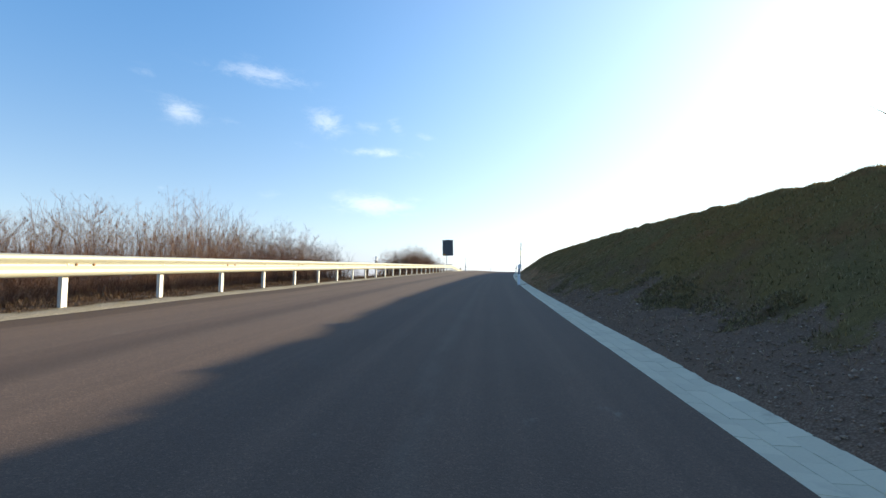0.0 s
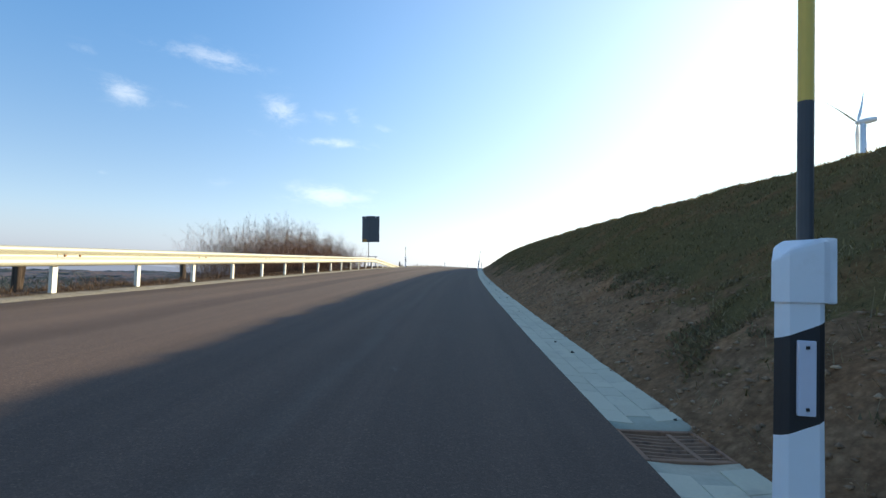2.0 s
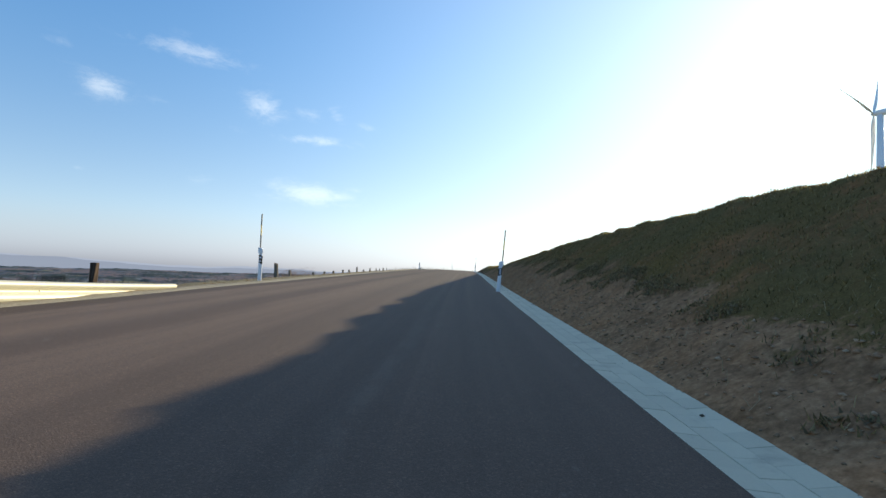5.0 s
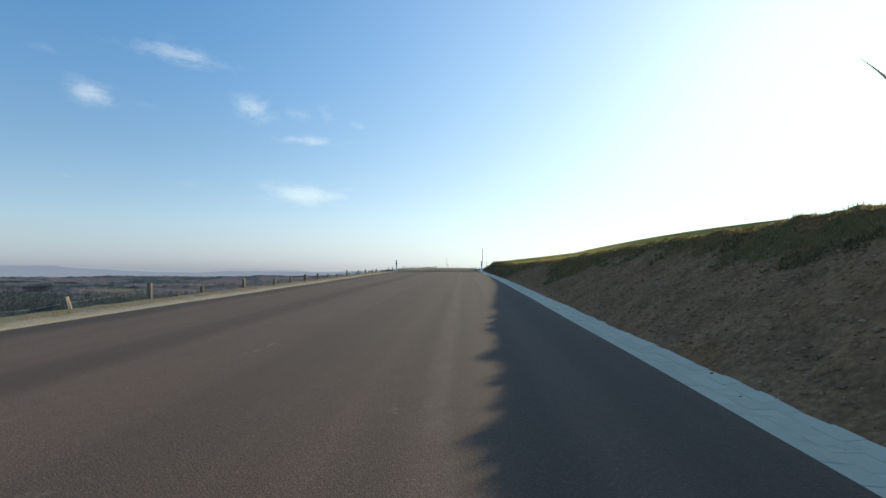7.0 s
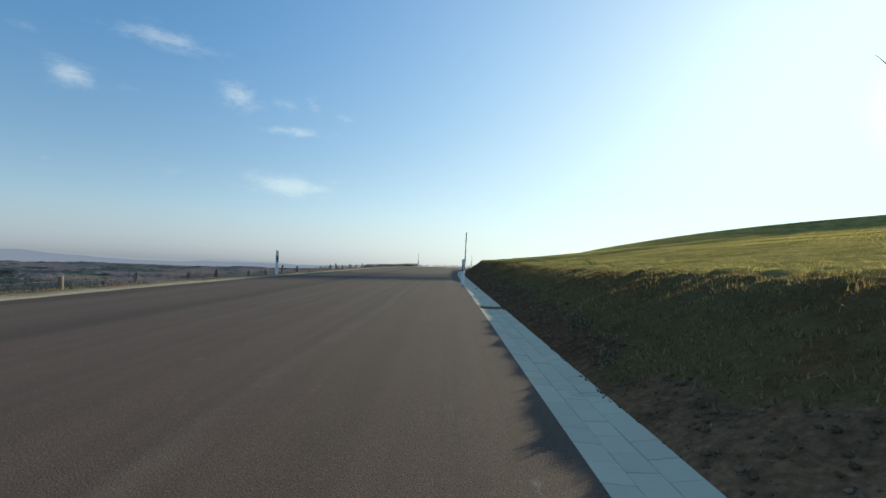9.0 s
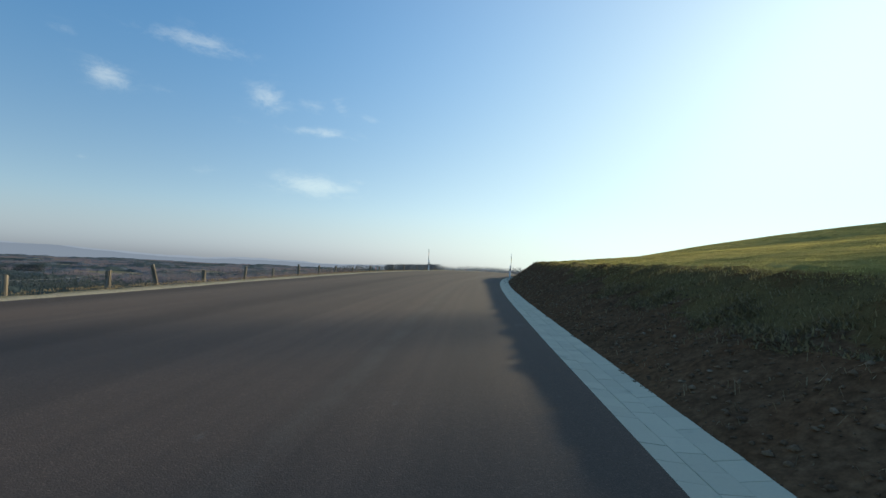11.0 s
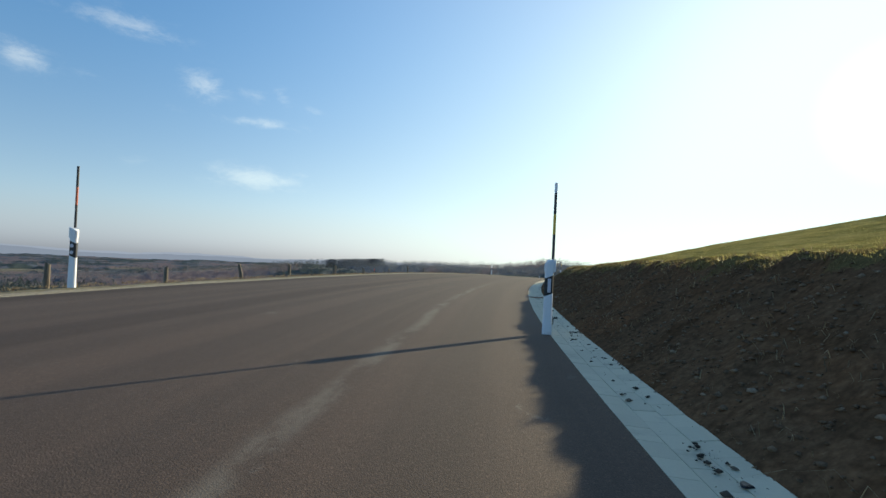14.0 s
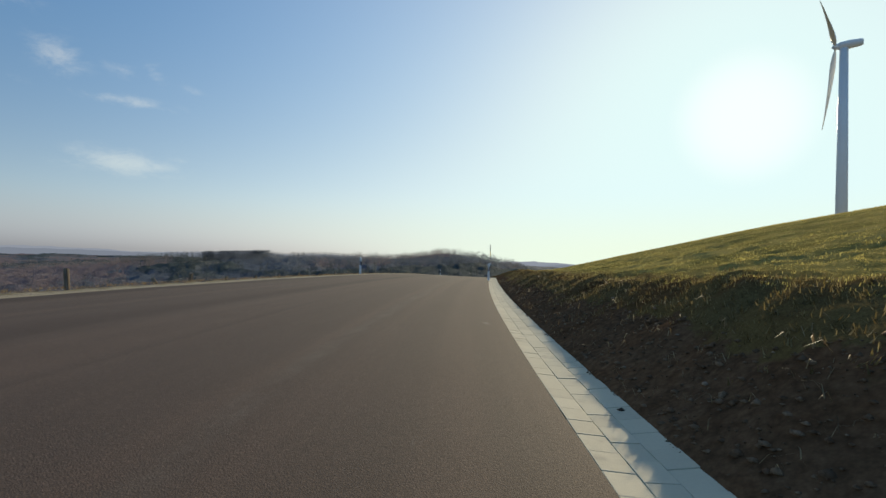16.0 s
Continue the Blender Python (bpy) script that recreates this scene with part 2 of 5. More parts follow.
def tube(points, radii, seg=8, caps=True, bm=None):
    """A round bar through points."""
    bm = bm or bmesh.new()
    rings = []
    for i, p in enumerate(points):
        p = Vector(p)
        a, b = Vector(points[max(i - 1, 0)]), Vector(points[min(i + 1, len(points) - 1)])
        q = (b - a).to_track_quat("Z", "Y").to_matrix()
        r = radii[i] if isinstance(radii, (list, tuple)) else radii
        rings.append([bm.verts.new(p + q @ Vector((math.cos(k * 2 * math.pi / seg) * r, math.sin(k * 2 * math.pi / seg) * r, 0))) for k in range(seg)])
    for a, b in zip(rings, rings[1:]):
        for k in range(seg):
            bm.faces.new((a[k], a[(k + 1) % seg], b[(k + 1) % seg], b[k]))
    if caps:
        bm.faces.new(rings[0][::-1])
        bm.faces.new(rings[-1])
    return bm


def grid_mesh(name, P, mats, uv=None, attrs=None, smooth=True):
    """A mesh over an n x m table of places, with an optional uv table and float attributes."""
    n, m = P.shape[:2]
    idx = np.arange(n * m).reshape(n, m)
    faces = np.stack([idx[:-1, :-1], idx[:-1, 1:], idx[1:, 1:], idx[1:, :-1]], -1).reshape(-1, 4)
    me = bpy.data.meshes.new(name)
    me.vertices.add(n * m)
    me.vertices.foreach_set("co", P.reshape(-1))
    me.loops.add(len(faces) * 4)
    me.loops.foreach_set("vertex_index", faces.reshape(-1).astype(np.int32))
    me.polygons.add(len(faces))
    me.polygons.foreach_set("loop_start", np.arange(0, len(faces) * 4, 4, dtype=np.int32))
    me.update(calc_edges=True)
    if smooth:
        me.polygons.foreach_set("use_smooth", np.ones(len(faces), bool))
    if uv is not None:
        lay = me.uv_layers.new(name="UVMap")
        lay.data.foreach_set("uv", uv.reshape(-1, 2)[faces.reshape(-1)].reshape(-1))
    for k, v in (attrs or {}).items():
        at_ = me.attributes.new(k, "FLOAT", "POINT")
        at_.data.foreach_set("value", v.reshape(-1).astype(np.float32))
    for mt in (mats if isinstance(mats, (list, tuple)) else [mats]):
        me.materials.append(mt)
    me.validate()
    me.update()
    return me


def thing(name, data, label, category, group="", kind="", m=None):
    ob = new(name, data)
    if m is not None:
        ob.matrix_basis = m
    return tagged(ob, label, category, group, kind)


# ---- materials ----
def material(name):
    m = bpy.data.materials.new(name)
    m.use_nodes = True
    n = Nodes(m.node_tree)
    b = m.node_tree.nodes["Principled BSDF"]
    return m, n, b


def finish(n, b, col, rough=0.8, metal=0.0, bump=None, strength=0.3, dist=0.01, spec=0.5):
    if isinstance(col, tuple) and len(col) == 3:
        col = (*col, 1)
    n.put(b.inputs["Base Color"], col)
    n.put(b.inputs["Roughness"], rough)
    n.put(b.inputs["Metallic"], metal)
    n.put(b.inputs["Specular IOR Level"], spec)
    if bump is not None:
        bp = n.add("ShaderNodeBump")
        bp.inputs["Strength"].default_value, bp.inputs["Distance"].default_value = strength, dist
        n.link(bump, bp.inputs["Height"])
        n.link(bp.outputs[0], b.inputs["Normal"])
        return bp


def coords(n, kind="Object"):
    return n.add("ShaderNodeTexCoord").outputs[kind]


def scaled(n, v, sx, sy, sz=1.0):
    return n.vec("MULTIPLY", v, (sx, sy, sz))


def plain(name, col, rough=0.5, metal=0.0, vary=0.15, scale=20.0, bump=0.0, spec=0.5, dirt=None):
    """A surface with a fine mottling and, with dirt, stains of that colour."""
    m, n, b = material(name)
    c = coords(n)
    f = n.noise(c, scale, 5)
    col2 = n.mix(n.math("MULTIPLY", f, vary * 2), tuple(col), tuple(x * 0.55 for x in col))
    if dirt:
        col2 = n.mix(n.smooth(n.noise(c, scale * 0.23, 6, 0.65), 0.5, 0.75), col2, dirt)
    rr = n.math("ADD", rough - 0.06, n.math("MULTIPLY", f, 0.14))
    finish(n, b, col2, rr, metal, f if bump else None, bump, 0.004, spec)
    return m


def asphalt_material():
    m, n, b = material("asphalt")
    uv = coords(n, "UV")                                     # x: metres to the left, y: metres along
    p = coords(n)
    grain = n.voronoi(p, 125.0)
    fine = n.noise(p, 160.0, 3, 0.7)
    blot = n.noise(p, 0.9, 5, 0.6)
    streak = n.noise(scaled(n, uv, 2.3, 0.018), 1.0, 4, 0.55)
    streak2 = n.noise(scaled(n, uv, 7.0, 0.05), 1.0, 4, 0.6)
    base = n.ramp(fine, [(0.25, (0.073, 0.0495, 0.0368)), (0.55, (0.103, 0.070, 0.0515)), (0.85, (0.143, 0.098, 0.073))])
    bit = n.add("ShaderNodeSeparateColor")
    n.link(n.voronoi(p, 105.0).outputs["Color"], bit.inputs[0])
    base = n.mix(0.35, base, n.mix(1.0, base, n.ramp(bit.outputs[0], [(0.0, (0.55, 0.55, 0.57)), (0.6, (1.0, 1.0, 1.0)), (0.9, (1.3, 1.28, 1.24)), (1.0, (2.2, 2.1, 2.0))]), "MULTIPLY"))
    base = n.mix(n.smooth(streak, 0.38, 0.68), base, n.mix(1.0, base, (1.26, 1.23, 1.2), "MULTIPLY"))
    base = n.mix(n.math("MULTIPLY", n.smooth(streak2, 0.5, 0.75), 0.22), base, n.mix(1.0, base, (0.72, 0.72, 0.73), "MULTIPLY"))
    base = n.mix(n.math("MULTIPLY", n.smooth(blot, 0.45, 0.75), 0.3), base, n.mix(1.0, base, (0.78, 0.77, 0.76), "MULTIPLY"))
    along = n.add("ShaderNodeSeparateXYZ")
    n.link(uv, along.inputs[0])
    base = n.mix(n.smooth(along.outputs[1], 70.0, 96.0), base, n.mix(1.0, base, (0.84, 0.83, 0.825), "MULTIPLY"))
    # left lane painted lighter where sun falls past the bank's shadow
    sunlit_lane = n.math("MULTIPLY", n.smooth(along.outputs[0], 3.2, 4.2), n.math("SUBTRACT", 1.0, n.smooth(along.outputs[1], 66.0, 92.0)))
    base = n.mix(sunlit_lane, base, n.mix(1.0, base, (1.27, 1.27, 1.26), "MULTIPLY"))
    # the paver's seam and the darker strip beside it
    sep = n.add("ShaderNodeSeparateXYZ")
    n.link(uv, sep.inputs[0])
    x = n.math("ADD", sep.outputs[0], n.math("MULTIPLY", n.math("SUBTRACT", n.noise(scaled(n, uv, 0.0, 0.15), 1.0, 2), 0.5), 0.5))
    dark = n.math("MULTIPLY", n.smooth(x, 4.35, 4.65), n.math("SUBTRACT", 1.0, n.smooth(x, 4.8, 5.3)))
    base = n.mix(n.math("MULTIPLY", dark, 0.75), base, n.mix(1.0, base, (0.60, 0.59, 0.60), "MULTIPLY"))
    # pale dried mud dragged along one line of the bend, and the dark dirty edge
    dust = n.math("MULTIPLY", n.smooth(x, 1.68, 1.8), n.math("SUBTRACT", 1.0, n.smooth(x, 1.84, 1.98)))
    dust = n.math("MULTIPLY", dust, n.smooth(n.noise(scaled(n, uv, 2.6, 1.1), 1.0, 7, 0.72), 0.36, 0.6))
    dust = n.math("MULTIPLY", dust, n.math("MULTIPLY", n.math("ADD", 0.25, n.math("MULTIPLY", n.smooth(sep.outputs[1], 156.0, 174.0), 0.75)), n.math("SUBTRACT", 1.0, n.math("MULTIPLY", n.smooth(sep.outputs[1], 186.0, 198.0), 0.7))))
    base = n.mix(n.math("MULTIPLY", dust, 0.36), base, (0.27, 0.235, 0.185))
    edge = n.add("ShaderNodeAttribute", attr="edge").outputs["Fac"]
    ragged = n.math("ADD", edge, n.math("MULTIPLY", n.math("SUBTRACT", n.noise(scaled(n, uv, 1.5, 0.3), 1.0, 5), 0.5), 0.5))
    dirty = n.math("SUBTRACT", 1.0, n.smooth(ragged, 0.45, 0.75))
    base = n.mix(n.math("MULTIPLY", dirty, 0.8), base, n.mix(1.0, base, (0.58, 0.54, 0.50), "MULTIPLY"))
    spots = n.math("MULTIPLY", n.smooth(n.noise(scaled(n, uv, 2.4, 1.0), 1.0, 7, 0.75), 0.62, 0.76), 0.6)
    base = n.mix(spots, base, (0.24, 0.215, 0.18))
    h = n.math("ADD", n.math("MULTIPLY", grain.outputs["Distance"], 0.8), n.math("MULTIPLY", fine, 0.5))
    finish(n, b, base, 0.86, 0, h, 0.30, 0.005, 0.3)
    return m


def paver_material():
    m, n, b = material("concrete_paver")
    p = coords(n)
    r = n.add("ShaderNodeObjectInfo").outputs["Random"]
    isl = n.add("ShaderNodeNewGeometry").outputs["Random Per Island"]
    f = n.noise(p, 55.0, 5, 0.65)
    st = n.noise(p, 3.2, 5, 0.6)
    c = n.ramp(n.math("ADD", n.math("MULTIPLY", f, 0.6), n.math("MULTIPLY", n.math("FRACT", n.math("ADD", r, isl)), 0.4)),
               [(0.2, (0.555, 0.495, 0.365)), (0.55, (0.61, 0.55, 0.405)), (0.9, (0.67, 0.60, 0.445))])
    c = n.mix(n.math("MULTIPLY", n.smooth(st, 0.55, 0.8), 0.55), c, (0.27, 0.23, 0.185))
    finish(n, b, c, 0.9, 0, f, 0.35, 0.003, 0.15)
    return m


def bank_material():
    m, n, b = material("bank_soil_and_turf")
    p = coords(n)
    cover = n.add("ShaderNodeAttribute", attr="cover").outputs["Fac"]
    stony = n.add("ShaderNodeAttribute", attr="stony").outputs["Fac"]
    pale = n.add("ShaderNodeAttribute", attr="subsoil").outputs["Fac"]
    f = n.noise(p, 14.0, 8, 0.7)
    f2 = n.noise(p, 1.6, 5, 0.6)
    f3 = n.noise(p, 70.0, 4, 0.7)
    soil = n.ramp(f, [(0.28, (0.092, 0.052, 0.030)), (0.5, (0.144, 0.083, 0.047)), (0.74, (0.208, 0.125, 0.071))])
    soil = n.mix(n.smooth(f2, 0.42, 0.7), soil, n.mix(1.0, soil, (1.12, 1.03, 0.96), "MULTIPLY"))
    soil = n.mix(pale, soil, n.mix(1.0, soil, (2.25, 2.2, 2.15), "MULTIPLY"))
    straw = n.smooth(n.noise(scaled(n, p, 24, 29, 27), 1.0, 6, 0.75), 0.62, 0.72)
    soil = n.mix(n.math("MULTIPLY", straw, 0.1), soil, (0.25, 0.20, 0.12))
    vor = n.voronoi(p, 52.0)
    stone = n.mix(1.0, n.ramp(vor.outputs["Distance"], [(0.0, (0.34, 0.24, 0.18)), (0.6, (0.195, 0.132, 0.096))]), n.ramp(f3, [(0.3, (0.55, 0.52, 0.5)), (0.8, (1.1, 1.05, 1.0))]), "MULTIPLY")
    # crumbs and clods: paler middles, shade painted into the gaps between them
    crumb = n.voronoi(p, 55.0)
    soil = n.mix(0.35, soil, n.mix(1.0, soil, n.ramp(crumb.outputs["Distance"], [(0.0, (1.25, 1.22, 1.2)), (0.7, (0.72, 0.72, 0.72))]), "MULTIPLY"))
    lump = n.voronoi(p, 19.0)
    soil = n.mix(0.35, soil, n.mix(1.0, soil, n.ramp(lump.outputs["Distance"], [(0.0, (1.3, 1.29, 1.28)), (0.4, (1.0, 1.0, 1.0)), (0.75, (0.5, 0.49, 0.48))]), "MULTIPLY"))
    worn = n.noise(p, 2.3, 7, 0.68)
    soil = n.mix(1.0, soil, n.ramp(worn, [(0.32, (0.68, 0.68, 0.66)), (0.5, (1.0, 0.99, 0.97)), (0.7, (1.28, 1.25, 1.2))]), "MULTIPLY")
    soil = n.mix(stony, soil, stone)
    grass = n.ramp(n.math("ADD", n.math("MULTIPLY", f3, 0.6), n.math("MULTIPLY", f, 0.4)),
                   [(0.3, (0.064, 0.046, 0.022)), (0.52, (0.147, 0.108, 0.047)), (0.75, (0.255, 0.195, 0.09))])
    grass = n.mix(n.smooth(n.noise(p, 0.16, 4, 0.6), 0.4, 0.7), grass, n.mix(1.0, grass, (1.15, 0.98, 0.8), "MULTIPLY"))
    patch = n.smooth(n.noise(p, 0.8, 6, 0.65), 0.44, 0.66)
    grass = n.mix(n.math("MULTIPLY", patch, 0.7), grass, n.mix(1.0, soil, (0.8, 0.72, 0.65), "MULTIPLY"))
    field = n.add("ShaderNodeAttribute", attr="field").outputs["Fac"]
    # pasture beyond the crest, its colour lightened for the low sun that blades catch
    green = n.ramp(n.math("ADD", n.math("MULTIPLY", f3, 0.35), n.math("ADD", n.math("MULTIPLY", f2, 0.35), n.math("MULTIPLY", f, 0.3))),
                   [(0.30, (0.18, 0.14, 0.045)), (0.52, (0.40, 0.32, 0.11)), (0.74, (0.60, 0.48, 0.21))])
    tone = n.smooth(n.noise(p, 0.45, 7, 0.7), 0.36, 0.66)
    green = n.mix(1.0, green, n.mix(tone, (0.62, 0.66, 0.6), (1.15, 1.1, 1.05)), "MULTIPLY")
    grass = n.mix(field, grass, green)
    edge = n.math("ADD", cover, n.math("MULTIPLY", n.math("SUBTRACT", n.noise(p, 5.0, 6, 0.7), 0.5), 1.2))
    col = n.mix(n.smooth(edge, 0.4, 0.62), soil, grass)
    h = n.math("ADD", n.math("SUBTRACT", f, n.math("MULTIPLY", lump.outputs["Distance"], 0.7)), n.math("MULTIPLY", f3, 0.4))
    bp = finish(n, b, col, 0.95, 0, h, 0.2, 0.04, 0.0)
    n.link(n.math("ADD", 0.2, n.math("MULTIPLY", field, 0.7)), bp.inputs["Strength"])
    return m


def blade_material(name, lo, mid, hi, through_=0.45):
    m, n, b = material(name)
    r = n.add("ShaderNodeNewGeometry").outputs["Random Per Island"]
    col = n.ramp(r, [(0.0, lo), (0.55, mid), (1.0, hi)])
    finish(n, b, col, 0.6, 0, None, spec=0.25)
    tr = n.add("ShaderNodeBsdfTranslucent")
    n.link(col, tr.inputs[0])
    mx = n.add("ShaderNodeMixShader")
    mx.inputs[0].default_value = through_
    n.link(b.outputs[0], mx.inputs[1])
    n.link(tr.outputs[0], mx.inputs[2])
    n.link(mx.outputs[0], m.node_tree.nodes["Material Output"].inputs[0])
    return m


def ground_material():
    m, n, b = material("fields")
    p = coords(n)
    big = n.voronoi(scaled(n, p, 1.0, 1.4, 0.0), 0.0042)
    pick = n.add("ShaderNodeSeparateColor")
    n.link(big.outputs["Color"], pick.inputs[0])
    col = n.ramp(pick.outputs[0], [(0.0, (0.15, 0.138, 0.082)), (0.3, (0.165, 0.15, 0.088)), (0.55, (0.19, 0.16, 0.115)), (0.8, (0.17, 0.138, 0.11)), (1.0, (0.14, 0.132, 0.085))])
    near = n.noise(p, 0.5, 8, 0.7)
    col = n.mix(0.5, col, n.mix(1.0, col, n.ramp(near, [(0.3, (0.5, 0.5, 0.5)), (0.7, (1.6, 1.55, 1.5))]), "MULTIPLY"))
    finish(n, b, col, 0.95, 0, near, 0.5, 0.3, 0.1)
    return m


def wood_material(name, a, c):
    m, n, b = material(name)
    p = coords(n)
    f = n.noise(scaled(n, p, 30, 30, 2.5), 1.0, 6, 0.65)
    r = n.add("ShaderNodeObjectInfo").outputs["Random"]
    col = n.mix(n.smooth(f, 0.35, 0.7), a, c)
    col = n.mix(n.math("MULTIPLY", r, 0.6), col, n.mix(1.0, col, (0.45, 0.43, 0.42), "MULTIPLY"))
    finish(n, b, col, 0.9, 0, f, 0.6, 0.008, 0.2)
    return m


M_ASPHALT, M_PAVER, M_BANK, M_GROUND = asphalt_material(), paver_material(), bank_material(), ground_material()
M_STEEL = plain("galvanised_steel", (0.52, 0.50, 0.385), 0.45, 0.15, 0.12, 7.0, 0.05, dirt=(0.45, 0.43, 0.38))
M_POST = plain("zinc_post", (0.70, 0.68, 0.60), 0.5, 0.15, 0.15, 9.0)
M_WHITE = plain("white_plastic", (0.78, 0.79, 0.82), 0.45, 0, 0.06, 14.0, dirt=(0.60, 0.58, 0.54))
M_BLACK = plain("black_plastic", (0.022, 0.020, 0.022), 0.5, 0, 0.2, 20.0)
M_REFLECT = plain("reflector", (0.62, 0.62, 0.70), 0.22, 0, 0.05, 60.0)
M_YELLOW = plain("yellow_band", (0.75, 0.50, 0.085), 0.45, 0, 0.1, 20.0)
M_POLE = plain("dark_band", (0.05, 0.05, 0.055), 0.5, 0, 0.2, 20.0)
M_RUST = plain("rusty_cast_iron", (0.36, 0.19, 0.108), 0.85, 0.1, 0.35, 30.0, 0.3, dirt=(0.09, 0.05, 0.035))
M_DARK = plain("painted_hollow_dark", (0.012, 0.011, 0.010), 0.9, 0, 0.2, 20.0)
M_SIGN = plain("grey_sign_back", (0.085, 0.095, 0.105), 0.5, 0.2, 0.15, 6.0)
M_CLAMP = plain("bright_clamp", (0.55, 0.56, 0.58), 0.4, 0.6, 0.1, 20.0)
M_FRAME = plain("painted_steel_frame", (0.10, 0.11, 0.115), 0.55, 0.3, 0.15, 12.0)
M_WOOD = wood_material("weathered_wood", (0.16, 0.125, 0.09), (0.36, 0.31, 0.25))
M_STUB = wood_material("tarred_wood", (0.05, 0.036, 0.026), (0.13, 0.095, 0.07))
M_WIRE = plain("fence_wire", (0.34, 0.33, 0.31), 0.5, 0.7, 0.1, 30.0)
M_TURBINE = plain("turbine_paint", (0.82, 0.83, 0.84), 0.45, 0, 0.04, 0.4)
M_TWIG = blade_material("bare_twigs", (0.11, 0.056, 0.038), (0.26, 0.145, 0.092), (0.42, 0.27, 0.17))
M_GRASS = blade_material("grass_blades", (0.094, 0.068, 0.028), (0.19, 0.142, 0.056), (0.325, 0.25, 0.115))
# field grass with sunlight in its colour, brighter than the turf in the bank's shade
M_PASTURE_SUNLIT = blade_material("sunlit_pasture_blades", (0.24, 0.205, 0.058), (0.41, 0.35, 0.11), (0.52, 0.44, 0.17), 0.65)
M_BRACKEN = blade_material("brown_undergrowth", (0.045, 0.026, 0.016), (0.115, 0.068, 0.038), (0.24, 0.155, 0.085), 0.3)
M_SOD = blade_material("matted_sods", (0.11, 0.08, 0.04), (0.21, 0.155, 0.075), (0.32, 0.245, 0.12), 0.4)
M_ORANGE = plain("orange_band", (0.62, 0.13, 0.05), 0.45, 0, 0.1, 20.0)
M_DRY = blade_material("dry_grass_blades", (0.16, 0.10, 0.05), (0.30, 0.21, 0.11), (0.42, 0.33, 0.19))

# ---- ground, road, gutter, bank ----
def world_z(x, y):
    """Height of the country round the road: a broad hill that falls away to a wooded valley on the left."""
    x, y = np.asarray(x, float), np.asarray(y, float)
    # nearest place on the road line, coarse
    idx = np.arange(0, len(SS), 8)
    d2 = (x[..., None] - LX[idx]) ** 2 + (y[..., None] - LY[idx]) ** 2
    j = idx[d2.argmin(-1)]
    nx, ny = -np.cos(TH[j]), np.sin(TH[j])
    l = (x - LX[j]) * nx + (y - LY[j]) * ny
    dist = np.sqrt(d2.min(-1))
    left = np.clip(dist - 8.5, 0, None)
    zl = LZ[j] - 0.6 - 0.5 * np.clip(left, 0, 5) * 0.35 - 35 * (1 - np.exp(-np.clip(left - 3, 0, None) / 210)) - 3 * np.tanh(left / 60)
    u = np.clip(dist, 0, None)
    zr = LZ[j] + bank_z(SS[j], np.maximum(u, 5.0)) - 1.2 - np.clip(dist - 150, 0, 900) * 0.05
    ends = (j >= len(SS) - 8)
    zl = zl - np.where(ends, np.clip(dist, 0, 80) * 0.1, 0)
    l = np.where(ends, np.abs(l) + 1, l)
    return np.where(l > 0, zl, zr), dist, l


def far_z(X, Y):
    """Height of the open country, with rolling hills away from the road."""
    Z, dist, l = world_z(X, Y)
    roll = np.array([noise.noise((x * 0.0016, y * 0.0016, 0.3)) * 7 + noise.noise((x * 0.006, y * 0.006, 1.3)) * 3 for x, y in zip(X.ravel(), Y.ravel())]).reshape(X.shape)
    Z = Z + roll * np.clip((dist - 60) / 300, 0, 1)
    Z = Z + 44 * np.exp(-(((X - 120) / 520) ** 2 + ((Y - 1170) / 420) ** 2)) * (l > 0)
    Z = Z + 23 * np.exp(-(((X - 335) / 95) ** 2 + ((Y - 1140) / 260) ** 2)) * (l > 0)
    return Z, dist, l


def build_ground():
    n_r, n_a = 90, 160
    rr = np.concatenate([np.linspace(0, 60, 12), 60 * (4900 / 60) ** np.linspace(0.02, 1, n_r - 12)])
    aa = np.linspace(0, 2 * math.pi, n_a + 1)
    X, Y = 10 + rr[:, None] * np.sin(aa)[None], 110 + rr[:, None] * np.cos(aa)[None]
    Z, dist, l = far_z(X, Y)
    sink = np.where(l > 0, np.interp(dist, [0, 40, 75], [9, 6, 0]), np.interp(dist, [0, 110, 135, 160], [9, 7, 4, 0]))
    me = grid_mesh("ground", np.stack([X, Y, Z - sink], -1), M_GROUND)
    thing("ground", me, "wide winter farmland of pale green and brown fields", "ground", kind="structure")


def build_road():
    s = np.arange(S_MIN, S_MAX, 1.0)
    fr = np.unique(np.concatenate([[0.0, 0.02, 0.985, 1.0], np.linspace(0.05, 0.95, 12)]))
    l = fr[None] * np.interp(s, SS, WD)[:, None]
    P = at(s[:, None] + 0 * l, l)
    P[..., 2] += 0.004 * np.sin(s[:, None] * 0.9 + l * 1.3)
    P[:, -1, 2] -= 0.03
    uv = np.stack([l, s[:, None] + 0 * l], -1)
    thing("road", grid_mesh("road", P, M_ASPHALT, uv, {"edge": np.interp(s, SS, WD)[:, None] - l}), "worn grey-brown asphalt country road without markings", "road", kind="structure")


